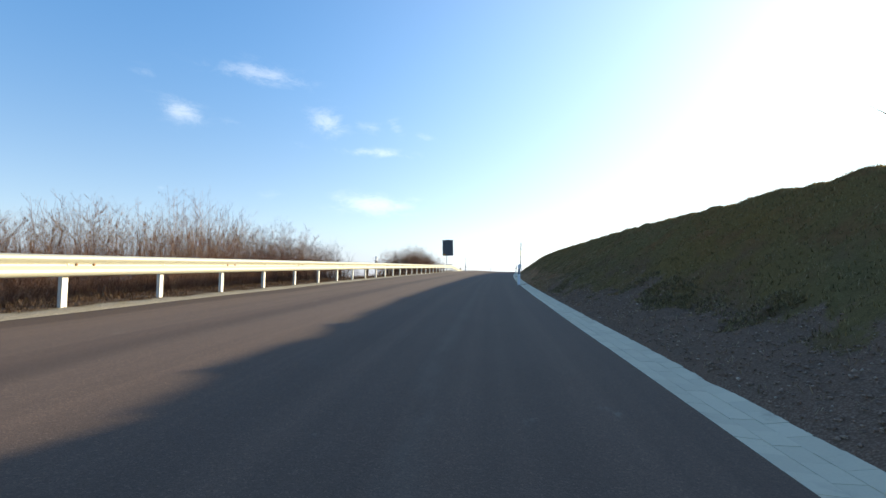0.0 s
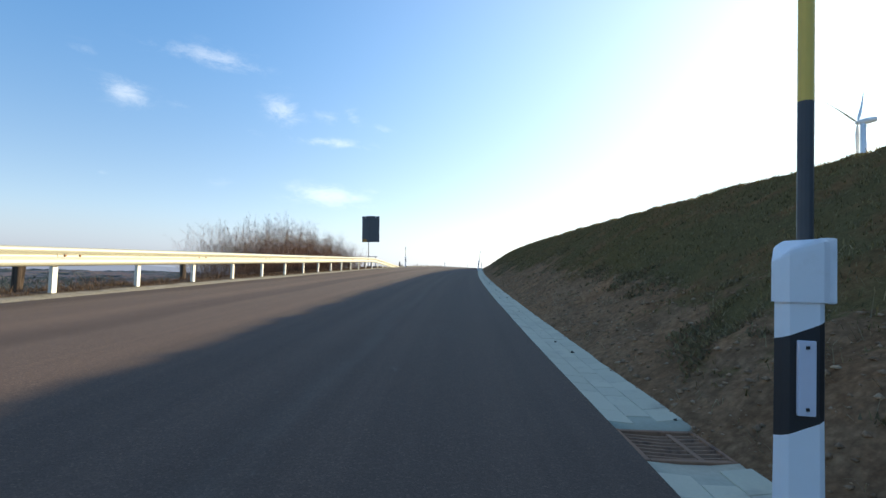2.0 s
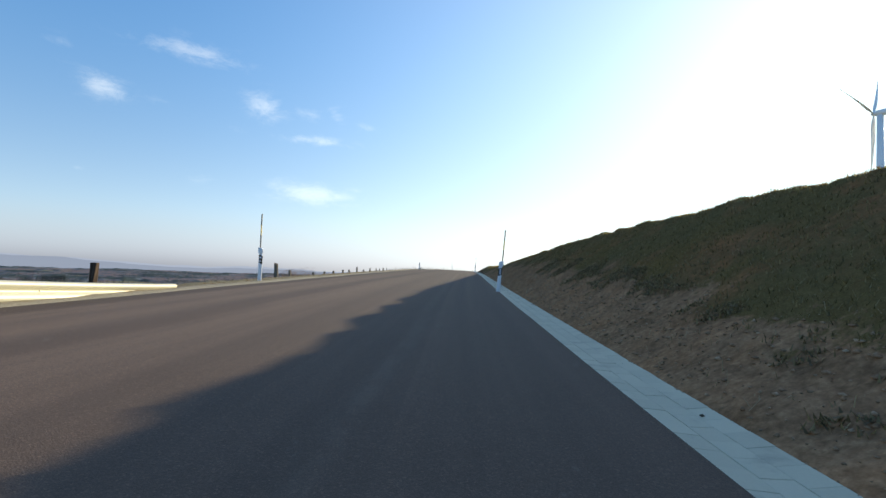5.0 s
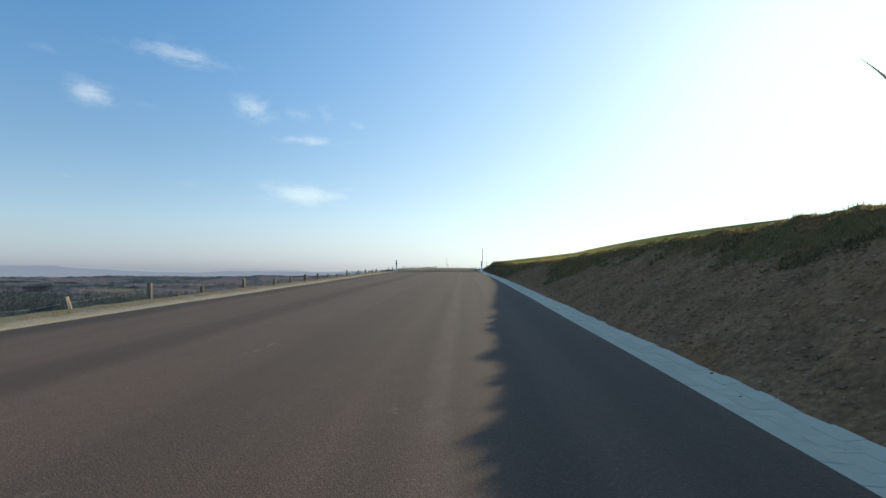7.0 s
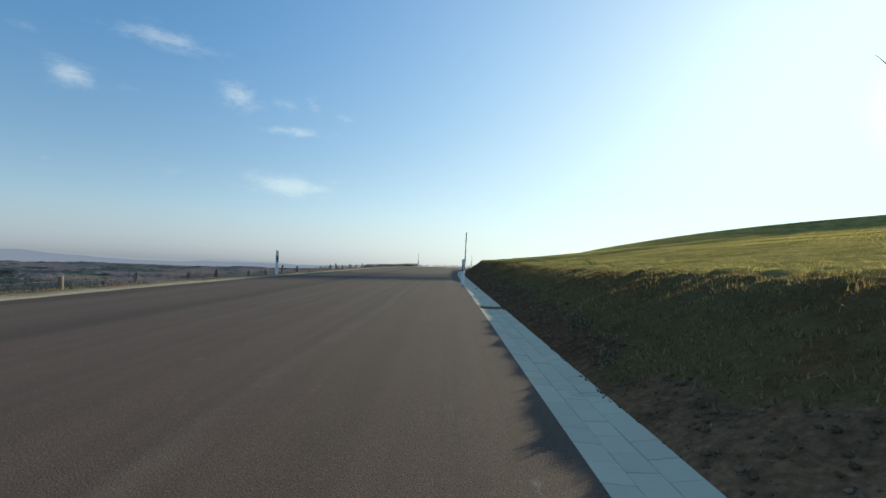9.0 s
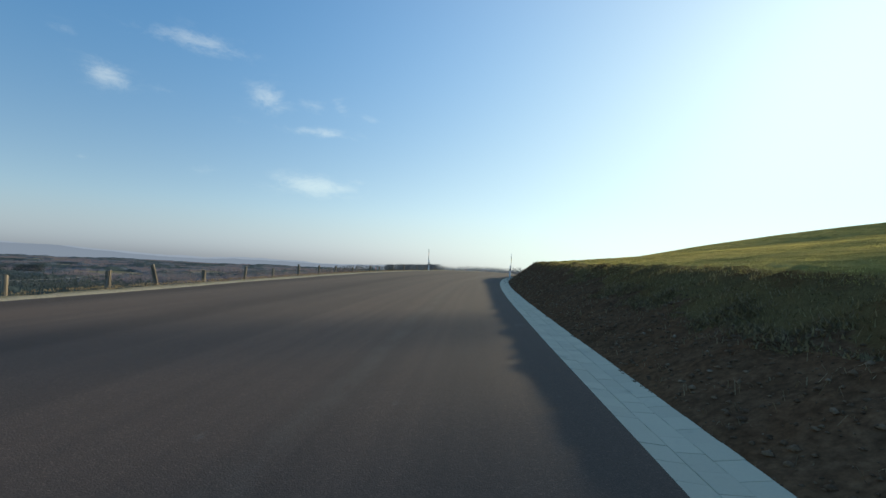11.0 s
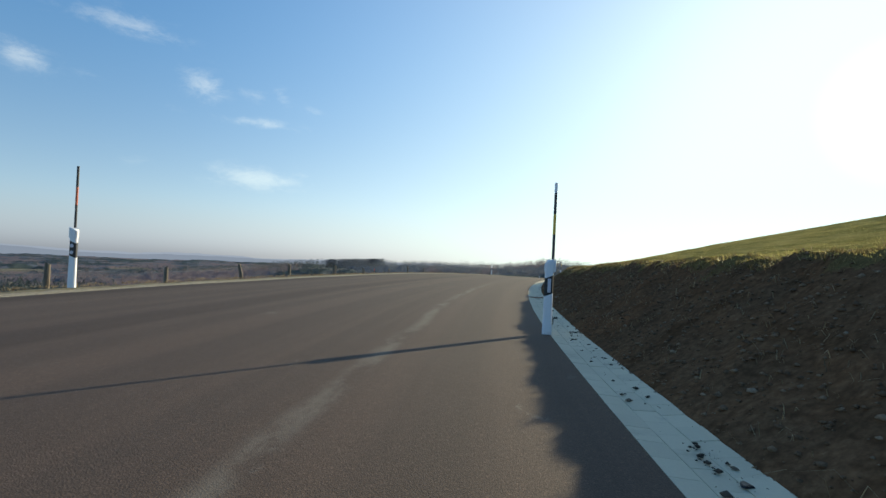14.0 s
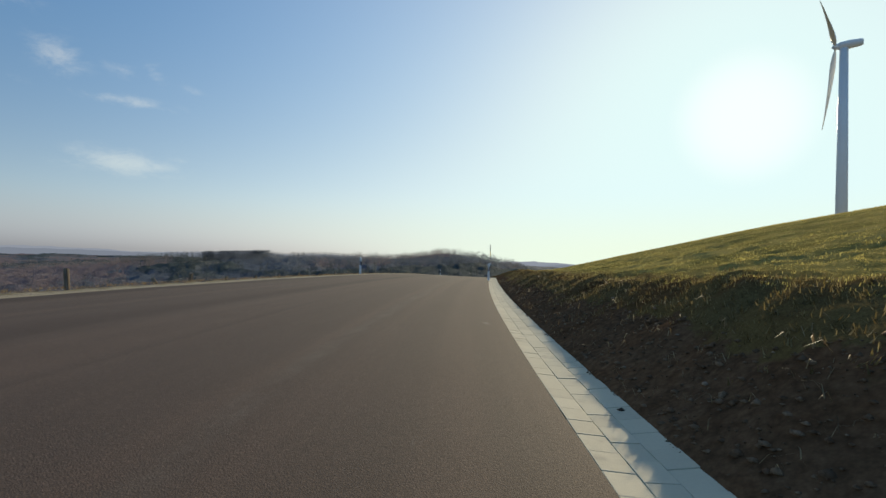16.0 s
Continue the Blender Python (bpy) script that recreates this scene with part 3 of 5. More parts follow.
def relief(S2, U2, P):
    """Unevenness of the bank: hummocks and clods on the slope, tufts along the crest, a gentle roll in the field."""
    s, u, x, y = np.ravel(S2), np.ravel(U2), P[..., 0].ravel(), P[..., 1].ravel()
    rough, far = np.clip((u - GUTTER) / 0.5, 0.12, 1), np.clip((12 - u) / 6, 0.0, 1)
    crest = np.exp(-((u - np.interp(s, CS, CD)) / 0.7) ** 2)
    hump = np.clip((34 - s) / 6, 0, 1) * (u < 6) * rough * (1 - crest)
    nz = noise.noise
    near = np.array([nz((a * 1.1, c * 1.1, 0.0)) * 0.06 + nz((a * 3.1, c * 3.1, 3.0)) * 0.05 + nz((a * 7.3, c * 7.3, 7.0)) * 0.022 if q < 12.5 else 0.0 for a, c, q in zip(x, y, u)])
    tufts = np.array([nz((a * 1.9, c * 1.9, 15.0)) + 0.6 * nz((a * 4.5, c * 4.5, 16.0)) if q > 0.03 else 0.0 for a, c, q in zip(x, y, crest)])
    humps = np.array([nz((a * 0.9, c * 0.9, 25.0)) + 0.5 * nz((a * 2.4, c * 2.4, 26.0)) if q > 0 else 0.0 for a, c, q in zip(x, y, hump)])
    roll = np.array([nz((a * 0.12, c * 0.12, 5.0)) if q > 6 else 0.0 for a, c, q in zip(x, y, u)])
    z = near * rough * (0.25 + 0.75 * far) * (1 + 0.3 * crest) + 0.05 * crest * np.clip((s - 50) / 25, 0.1, 1) * tufts + 0.11 * hump * humps + 0.12 * (1 - far) * roll
    z += 0.012 * (u > GUTTER) - 0.012 * np.exp(-((u - GUTTER) / 0.05) ** 2)
    return z.reshape(np.shape(S2))


def build_bank():
    u = np.concatenate([[GUTTER - 0.02], np.arange(GUTTER + 0.02, 4.6, 0.085), np.arange(4.6, 6.0, 0.2), 6.0 * (135 / 6.0) ** np.linspace(0.03, 1, 42)])
    s = np.concatenate([np.arange(S_MIN, -6, 2.0), np.arange(-6, 232, 0.13), np.arange(232, S_MAX, 2.0)])
    S2, U2 = s[:, None] + 0 * u[None], u[None] + 0 * s[:, None]
    lap = np.array([0.02 + 0.02 * max(0.0, noise.noise((a * 0.7, 2.0, 61.0)) + 0.5 * noise.noise((a * 2.9, 2.0, 62.0))) for a in s]) + 0.03 * np.interp(s, [76, 84, 96, 104], [0, 1, 1, 0])
    U2[:, 0] = GUTTER - lap
    P = at(S2, -U2, bank_z(S2, U2), banked=False)
    P[..., 2] += relief(S2, U2, P)
    P[:, 0, 2] -= 0.006
    P[:, 1, 2] += 0.012
    c = np.interp(S2, CS, CD)
    # turf: grass from a line up the bank, bare soil under it
    x = (U2 - GUTTER) / (c - GUTTER)
    cover = np.clip(0.5 + turf_at(S2, U2) * 2.6, 0, 1)
    stony = np.clip((17 - S2) / 3, 0, 1) * np.clip((0.66 - x) / 0.12, 0, 1)
    uv = np.stack([U2, S2], -1)
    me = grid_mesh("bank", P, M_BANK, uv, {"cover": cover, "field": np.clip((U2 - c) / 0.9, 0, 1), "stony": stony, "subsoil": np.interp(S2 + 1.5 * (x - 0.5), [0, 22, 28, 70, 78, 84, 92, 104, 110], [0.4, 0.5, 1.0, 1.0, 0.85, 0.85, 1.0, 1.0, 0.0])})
    thing("bank", me, "cut earth bank of bare brown soil under a sunlit turf field", "embankment", kind="structure")


def build_verge():
    off = np.array([-0.06, 0.0, 0.25, 0.6, 0.9, 1.15, 1.5, 2.2, 3.5, 6.0, 10.0, 18.0, 30.0, 48.0])
    drop = np.array([-0.03, 0.0, 0.015, 0.02, 0.01, -0.06, -0.25, -0.6, -1.2, -2.2, -3.4, -5.6, -8.6, -13.0])
    s = np.arange(S_MIN, S_MAX, 0.4)
    S2 = s[:, None] + 0 * off[None]
    near = np.interp(s, [92, 125], [1.0, 0.4])[:, None]
    O2 = np.where((off > 0) & (off < 1.3), off[None] * near, off[None] - np.where(off > 1.3, (1 - near) * 0.6, 0))
    L2 = np.interp(s, SS, WD)[:, None] + O2
    P = at(S2, L2, drop[None] + 0 * S2)
    P[..., 2] += np.array([[noise.noise((x * 2.1, y * 2.1, 9.0)) * 0.03 * min(1, abs(o) * 3) for x, y, o in zip(a, b, off)] for a, b in zip(P[..., 0], P[..., 1])])
    m, n, b = material("verge_gravel")
    p = coords(n)
    uv = coords(n, "UV")
    sep = n.add("ShaderNodeSeparateXYZ")
    n.link(uv, sep.inputs[0])
    f = n.noise(p, 40.0, 6, 0.75)
    g = n.ramp(f, [(0.3, (0.13, 0.11, 0.085)), (0.55, (0.30, 0.265, 0.20)), (0.8, (0.46, 0.42, 0.34))])
    dry = n.ramp(n.noise(p, 9.0, 6, 0.7), [(0.3, (0.12, 0.097, 0.055)), (0.6, (0.245, 0.207, 0.12)), (0.85, (0.39, 0.335, 0.21))])
    col = n.mix(n.smooth(n.math("ADD", sep.outputs[0], n.math("MULTIPLY", n.math("SUBTRACT", n.noise(p, 3.0, 5), 0.5), 0.9)), 0.12, 0.45), g, dry)
    pasture = n.ramp(n.noise(p, 2.0, 8, 0.7), [(0.3, (0.10, 0.10, 0.035)), (0.6, (0.19, 0.18, 0.06)), (0.85, (0.28, 0.25, 0.10))])
    col = n.mix(n.smooth(sep.outputs[0], 2.4, 5.0), col, pasture)
    litter = n.ramp(n.noise(p, 7.0, 7, 0.7), [(0.3, (0.045, 0.03, 0.02)), (0.6, (0.105, 0.07, 0.042)), (0.85, (0.20, 0.14, 0.085))])
    hedge = n.math("MULTIPLY", n.smooth(sep.outputs[0], 0.22, 0.42), n.math("SUBTRACT", 1.0, n.smooth(sep.outputs[1], 62.0, 70.0)))
    col = n.mix(hedge, col, litter)
    finish(n, b, col, 0.95, 0, f, 0.6, 0.02, 0.2)
    thing("verge", grid_mesh("verge", P, m, np.stack([off[None] + 0 * S2, S2], -1)), "pale gravel verge running out into dry grass", "verge", kind="structure")


build_ground()
build_road()
build_bank()
build_verge()


# ---- guard rail ----
RAIL_L, RAIL_END, RAIL_DROP = 0.32, 67.0, 54.8


def rail_height(s):
    """Drop of the beam towards its ramped end."""
    t = min(max((s - RAIL_DROP) / (RAIL_END - RAIL_DROP), 0), 1)
    return -0.66 * (t * t * (3 - 2 * t) * 0.35 + 0.65 * t)


def build_rail():
    rail = thing("guard_rail", None, "cream-lit galvanised steel guard rail ramped to the ground", "guard rail")
    # beam: corrugated section facing the road (x towards the road, z up)
    sec = [(0.0, 0.745), (0.035, 0.75), (0.078, 0.725), (0.080, 0.68), (0.045, 0.645), (0.012, 0.625), (0.010, 0.60), (0.045, 0.575), (0.081, 0.54), (0.081, 0.475), (0.040, 0.448), (0.0, 0.45)]
    s = np.concatenate([np.arange(-20, RAIL_DROP, 2.0), np.arange(RAIL_DROP, RAIL_END + 0.01, 0.75)])
    rows = []
    for a in s:
        rows.append([at(a, width(a) + RAIL_L - x, z + rail_height(a)) for x, z in sec] + [at(a, width(a) + RAIL_L - x + 0.004, z + rail_height(a)) for x, z in sec[::-1]])
    P = np.array(rows)
    P = np.concatenate([P, P[:, :1]], 1)
    ob = new("beam", grid_mesh("beam", P, M_STEEL, smooth=False))
    ob.parent = rail
    # splice bolts and post
    pm = None
    k = 0
    for a in np.arange(5.05 - 11 * 2.083, RAIL_END - 1, 2.083):
        top = 0.66 + rail_height(a)
        if pm is None:
            bm2 = bmesh.new()
            # a rolled sigma section
            pts = [(-0.03, -0.05), (0.03, -0.05), (0.03, -0.044), (-0.022, -0.044), (-0.022, 0.044), (0.03, 0.044), (0.03, 0.05), (-0.03, 0.05)]
            lo = [bm2.verts.new((x, y, 0)) for x, y in pts]
            up = [bm2.verts.new((x, y, 1)) for x, y in pts]
            for i in range(len(pts)):
                j = (i + 1) % len(pts)
                bm2.faces.new((lo[i], lo[j], up[j], up[i]))
            bm2.faces.new(up)
            pm = bpy.data.meshes.new("post")
            bm2.to_mesh(pm)
            bm2.free()
            pm.materials.append(M_POST)
            bb = bmesh.new()
            bmesh.ops.create_cone(bb, cap_ends=True, segments=8, radius1=0.016, radius2=0.012, depth=0.014, matrix=Matrix.Rotation(math.pi / 2, 4, "Y"))
            bolt = bpy.data.meshes.new("bolt")
            bb.to_mesh(bolt)
            bb.free()
            bolt.materials.append(M_POST)
            splice = bolt.copy()
            splice.name = "splice_bolt"
            splice.transform(Matrix.Diagonal((1.4, 1.5, 1.5, 1)))
            splice.materials.clear()
            splice.materials.append(M_RUST)
        po = new("post", pm)
        m = road_pose(a, width(a) + RAIL_L + 0.045, -0.25)
        m = m @ Matrix.Rotation(math.pi, 4, "Z") @ Matrix.Diagonal((1, 1, max(top + 0.25, 0.3), 1))
        po.matrix_basis = m
        po.parent = rail
        if k % 2 == 0:
            for d in (-0.16, 0.16):
                sb = new("splice_bolt", splice)
                sb.matrix_basis = road_pose(a + 0.3 + d, width(a) + RAIL_L - 0.018, 0.612 + rail_height(a + 0.3 + d))
                sb.parent = rail
        k += 1
        bo = new("bolt", bolt)
        bo.matrix_basis = road_pose(a, width(a) + RAIL_L - 0.015, 0.612 + rail_height(a))
        bo.parent = rail


build_rail()


# ---- delineator posts ----
def build_delineator(pole=(), left=False):
    """A hollow plastic post, its black band falling towards the road. pole: heights and paint of the snow pole's bands."""
    ob = thing("delineator_post", None, "white plastic delineator post with black band" + (" and tall banded snow pole" if pole else ""), "delineator", "delineator posts")
    side = -1 if left else 1

    def section(z, w=1.0, cut=0.0, slope=0.0):
        pts = [(-0.06, -0.02), (-0.05, -0.036), (-0.035, -0.045), (0.035, -0.045), (0.05, -0.036), (0.06, -0.02), (0.024, 0.05), (0.0, 0.057), (-0.024, 0.05)]
        return [(x * w * side, y * w, z + cut * x + slope * min(0.0, x + 0.012)) for x, y in pts]

    def prism(levels):
        bm = bmesh.new()
        rings = [[bm.verts.new(p) for p in lv] for lv in levels]
        k = len(rings[0])
        for a, b in zip(rings, rings[1:]):
            for i in range(k):
                bm.faces.new((a[i], a[(i + 1) % k], b[(i + 1) % k], b[i]))
        bm.faces.new(rings[0][::-1])
        bm.faces.new(rings[-1])
        bmesh.ops.recalc_face_normals(bm, faces=bm.faces[:])
        return bm

    slant = 0.42
    part("shaft", prism([section(-0.1, 1.12), section(0.533, 1.0, slant)]), M_WHITE, ob)
    part("black_band", prism([section(0.533, 1.004, slant), section(0.778, 1.004, slant)]), M_BLACK, ob, "black slanted band")
    part("head", prism([section(0.778, 1.0, slant), section(0.965, 1.0, 0.05, 0.7), section(0.99, 0.97, 0.05, 1.0), section(1.0, 0.88, 0.05, 1.1)]), M_WHITE, ob)
    if left:
        for z in (0.60, 0.71):
            bm = bmesh.new()
            bmesh.ops.create_cone(bm, cap_ends=True, segments=20, radius1=0.032, radius2=0.026, depth=0.012, matrix=Matrix.Translation((0, -0.05, z)) @ Matrix.Rotation(math.pi / 2, 4, "X"))
            part("reflector", bm, M_REFLECT, ob, "pale round reflector")
    else:
        r = part("reflector", box(0.042, 0.012, 0.186, 0, -0.052, 0.567, 0.003), M_REFLECT, ob, "pale oblong reflector")
        part("screw", box(0.008, 0.004, 0.008, 0, -0.059, 0.58), M_BLACK, r)
        part("screw", box(0.008, 0.004, 0.008, 0, -0.059, 0.732), M_BLACK, r)
    if pole:
        part("cap", prism([section(0.848, 1.16, 0.03), section(0.985, 1.16, 0.03, 0.75), section(1.0, 1.13, 0.05, 0.95), section(1.01, 1.02, 0.05, 1.1)]), M_WHITE, ob, "white plastic cap")
        part("socket", box(0.03, 0.05, 0.17, 0.073 * side, 0.0, 0.845, 0.006), M_WHITE, ob)
        x, y, z = 0.06 * side, 0.07, 0.8
        for top, mat in pole:
            part("pole_band", tube([(x, y, z), (x, y, top)], 0.02, 12), mat, ob, "dark band" if mat == M_POLE else "bright band")
            z = top
        part("pole_end", tube([(x, y, z), (x, y, z + 0.008), (x, y, z + 0.014)], [0.021, 0.021, 0.012], 12), M_POLE if pole[-1][1] == M_POLE else M_WHITE, ob)
    return ob


BANDS = ((1.40, M_POLE), (1.71, M_YELLOW), (2.05, M_POLE))
post_kinds = [build_delineator(BANDS), build_delineator(((1.36, M_POLE), (1.64, M_YELLOW), (1.93, M_POLE), (2.06, M_WHITE))), build_delineator((), True),
              build_delineator(((1.40, M_POLE), (1.71, M_ORANGE), (2.05, M_POLE)), True), build_delineator(BANDS, True)]
placed = set()
#  s, l, kind, leaning (degrees to the right), turned
POSTS = [(21.5, 0.055, 0, 0.6, -6), (73.16, 0.03, 0, 4.0, 4), (125.65, 0.03, 0, 1.2, 0), (177.54, 0.05, 1, 0.6, 5), (227.66, 0.03, 0, 0, 0), (277.6, 0.03, 0, 0, 0)]
POSTS += [(71.5, width(71) + 0.37, 4, 0, 0), (126.8, width(126) + 0.37, 2, 0.5, 0), (178.3, width(177) + 0.37, 3, -0.5, 0), (227.6, width(226) + 0.37, 2, 0, 0), (277.6, width(276) + 0.35, 2, 0, 0)]
for s, l, kind, lean, turn in POSTS:
    m = road_pose(s, l, 0.0, turn, 0, lean)
    if kind not in placed:
        post_kinds[kind].matrix_basis = m
        placed.add(kind)
    else:
        copy_thing(post_kinds[kind], m)


# ---- sign on its stand ----
def build_sign():
    s, l = 57.0, 7.86
    ob = thing("road_sign", None, "dark back of a folding road sign on a pole stand", "road sign", m=road_pose(s, l, -0.05, 0, 0, -1.5))
    lo, w, h = 1.93, 1.28, 1.9
    for name, x0, x1, y0, y1 in (("left_panel", -w / 2, -w / 2 + 0.47, 0.03, 0.0), ("right_panel", -w / 2 + 0.475, w / 2, 0.0, 0.05)):
        bm = bmesh.new()
        vs = []
        for y in (-0.012, 0.012):
            vs += [bm.verts.new((x0, y0 + y, lo)), bm.verts.new((x1, y1 + y, lo)), bm.verts.new((x1, y1 + y, lo + h)), bm.verts.new((x0, y0 + y, lo + h))]
        for f in ((0, 1, 2, 3), (7, 6, 5, 4), (0, 4, 5, 1), (1, 5, 6, 2), (2, 6, 7, 3), (3, 7, 4, 0)):
            bm.faces.new([vs[i] for i in f])
        bmesh.ops.bevel(bm, geom=bm.edges[:], offset=0.006, segments=1, affect="EDGES")
        part("panel", bm, M_SIGN, ob)
    part("top_rail", tube([(-0.32, -0.02, lo + h - 0.02), (-0.12, -0.03, lo + h + 0.015), (0.12, -0.03, lo + h + 0.015), (0.32, -0.02, lo + h - 0.02)], 0.016, 6), M_FRAME, ob)
    for x, t in ((-0.36, -1), (0.36, 1)):
        part("clamp", tube([(x, -0.04, lo + h - 0.14), (x + 0.02 * t, -0.06, lo + h - 0.07), (x + 0.08 * t, -0.05, lo + h + 0.01)], 0.022, 6), M_CLAMP, ob, "bright metal clamp")
    bm = bmesh.new()
    vs = [bm.verts.new(p) for p in ((-0.58, 0.010, lo + 0.03), (-0.24, -0.004, lo + 0.03), (-0.26, -0.006, lo + 0.14), (-0.40, 0.0, lo + 0.24), (-0.56, 0.006, lo + 0.20))]
    up = [bm.verts.new(v.co + Vector((0, -0.004, 0))) for v in vs]
    bm.faces.new(up[::-1])
    for i in range(5):
        bm.faces.new((vs[i], vs[(i + 1) % 5], up[(i + 1) % 5], up[i]))
    part("sticker", bm, plain("orange_sticker", (0.55, 0.27, 0.04), 0.6, 0, 0.35, 9.0, dirt=(0.12, 0.09, 0.06)), ob, "worn yellow patch")
    part("pole", tube([(-0.15, 0.0, -0.3), (-0.14, 0.0, lo + h - 0.1)], 0.03, 8), M_FRAME, ob)
    part("leg", tube([(0.36, 0.02, -0.3), (0.37, 0.02, 0.86)], 0.028, 8), M_FRAME, ob)
    for z in (0.12, 0.84):
        part("crossbar", box(0.74, 0.05, 0.05, 0.14, 0.0, z, 0.006), M_FRAME, ob)


build_sign()


# ---- wooden fence on the left ----
# s along the road, height of the top over the road's plane
FENCE = [(76.6, .46), (78.2, .18), (79.8, -.06), (81.7, .02), (83.75, .03), (85.65, .05), (88.0, .08), (89.6, .10), (92.1, .26), (94.5, .06), (97.3, .18), (100.1, .12), (102.0, .12), (104.1, .17),
         (106.2, .16), (108.3, .06), (110.4, .0), (113.0, .20), (116.8, .15), (119.6, .15), (122.4, .10), (124.4, .18), (127.5, .10), (129.5, .07), (131.9, .30), (134.4, .22), (137.0, .06)]
FENCE += [(139.7, .20), (142.2, .25), (143.7, .34), (146.1, .20), (148.8, .28), (151.1, .18), (153.8, .32), (156.4, .28), (159.0, .24), (162.0, .20), (165.9, .25), (168.1, .24), (171.8, .28), (175.1, .36)]
FENCE += [(179.25, .31), (182.45, .21), (185.7, .32), (189.0, .33), (193.3, .31), (196.9, .15), (201.0, .15), (204.5, .37), (208.2, .28), (211.0, .02), (212.8, .14), (214.9, .0), (217.1, .0), (219.3, .02), (221.6, .04)]
FENCE += [(224.6 + 2.6 * k, 0.02 + 0.05 * ((k * 7) % 3)) for k in range(24)]
LEANING = {89.6: -24.0, 143.7: -14.0, 185.7: -13.0, 131.9: 5.0, 211.0: -34.0}      # posts that stand plainly out of true
STOUT = (76.6, 165.9, 134.4, 193.3, 196.9, 175.1)


def build_fence():
    rng = random.Random(4)
    kinds = []
    for k in range(4):
        r = (0.046, 0.055, 0.064, 0.085)[k]
        bm = bmesh.new()
        pts = [(0.012 * math.sin(k + z), 0.012 * math.cos(2 * k + z), z) for z in (-0.9, -0.4, 0.0)]
        bm = tube(pts, [r * 1.08, r * 1.02, r * 0.94], 9)
        for v in bm.verts:
            if v.co.z > -0.05:
                v.co.z += (v.co.x * (0.5 if k % 2 else -0.4))
            v.co.x += 0.01 * noise.noise(v.co * 9 + Vector((k, 0, 0)))
            v.co.y += 0.01 * noise.noise(v.co * 9 + Vector((0, k, 0)))
        me = bpy.data.meshes.new("fence_post")
        bm.to_mesh(me)
        bm.free()
        me.materials.append(M_WOOD)
        kinds.append(me)
    tops = []
    for s, h in FENCE:
        l = width(s) + 1.8
        m = road_pose(s, l, h, 0, rng.uniform(-4, 4), LEANING.get(s, rng.uniform(-4, 4))) @ pose(0, 0, 0, 0, 0, rng.uniform(0, 360))
        thing("fence_post", kinds[3 if s in STOUT else rng.randrange(3)], "weathered grey wooden fence post beside the verge", "fence post", "fence posts", m=m)
        tops.append(Vector(at(s, l, h)))
    for dz in (0.10, 0.42):
        bm = bmesh.new()
        for a, b in zip(tops, tops[1:]):
            if (b - a).length > 6:
                continue
            mid = (a + b) / 2 - Vector((0, 0, dz + 0.04))
            tube([a - Vector((0, 0, dz)), mid, b - Vector((0, 0, dz))], 0.0016, 4, False, bm)
        me = bpy.data.meshes.new("fence_wire")
        bm.to_mesh(me)
        bm.free()
        me.materials.append(M_WIRE)
        thing("fence_wire", me, "thin slack fence wire strung from post to post", "wire", "fence wires")


build_fence()


# ---- wind turbine ----
def build_turbine():
    hub = Vector((275.3, 374.4, 114.1))
    gz = 10.0
    ob = thing("wind_turbine", None, "tall white wind turbine standing on the hill", "wind turbine", m=pose(hub.x, hub.y, gz))
    H = hub.z - gz
    part("tower", tube([(0, 0, -8), (0, 0, H * 0.5), (0, 0, H - 1.5)], [2.7, 2.3, 1.75], 32), M_TURBINE, ob, smooth=True)
    # axis of the rotor: points to the left as seen from the road
    ax = radians(-34.0)
    a = Vector((math.sin(ax), math.cos(ax), 0))
    q = a.to_track_quat("Y", "Z").to_matrix().to_4x4()
    bm = tube([(0, -7.5, 0.2), (0, -6.8, 0.2), (0, -2, 0.1), (0, 1.6, 0.0), (0, 2.4, 0)], [1.2, 1.7, 2.1, 1.9, 1.5], 20)
    bm.transform(Matrix.Translation((0, 0, H)) @ q)
    part("nacelle", bm, M_TURBINE, ob, smooth=True)
    bm = tube([(0, 2.3, 0), (0, 3.4, 0), (0, 4.4, 0), (0, 4.9, 0)], [1.5, 1.4, 0.9, 0.2], 20)
    bm.transform(Matrix.Translation((0, 0, H)) @ q)
    part("hub", bm, M_TURBINE, ob, smooth=True)
    R = 40.0
    for ang in (42.0, -78.0, 162.0):
        bm = bmesh.new()
        rings = []
        for i in range(14):
            t = i / 13
            r = 1.0 + (R - 1.0) * t
            ch = (1.0 + 2.6 * math.sin(min(t / 0.22, 1) * math.pi / 2)) * (1 - 0.86 * max(0, (t - 0.2) / 0.8)) * 0.72
            th = max(0.12, ch * (0.42 - 0.3 * min(1, t * 3)))
            tw = radians(14 * (1 - t) + 60)
            ring = []
            for k in range(10):
                c = k * 2 * math.pi / 10
                x, y = math.cos(c) * ch / 2 + ch * 0.2, math.sin(c) * th / 2
                ring.append(bm.verts.new((x * math.cos(tw) - y * math.sin(tw), x * math.sin(tw) + y * math.cos(tw) + 3.3 + 5.2 * t ** 1.4, r)))
            rings.append(ring)
        for p, n_ in zip(rings, rings[1:]):
            for k in range(10):
                bm.faces.new((p[k], p[(k + 1) % 10], n_[(k + 1) % 10], n_[k]))
        bm.faces.new(rings[-1])
        bm.transform(Matrix.Translation((0, 0, H)) @ q @ Matrix.Rotation(radians(ang), 4, "Y"))
        part("blade", bm, M_TURBINE, ob, smooth=True)


build_turbine()


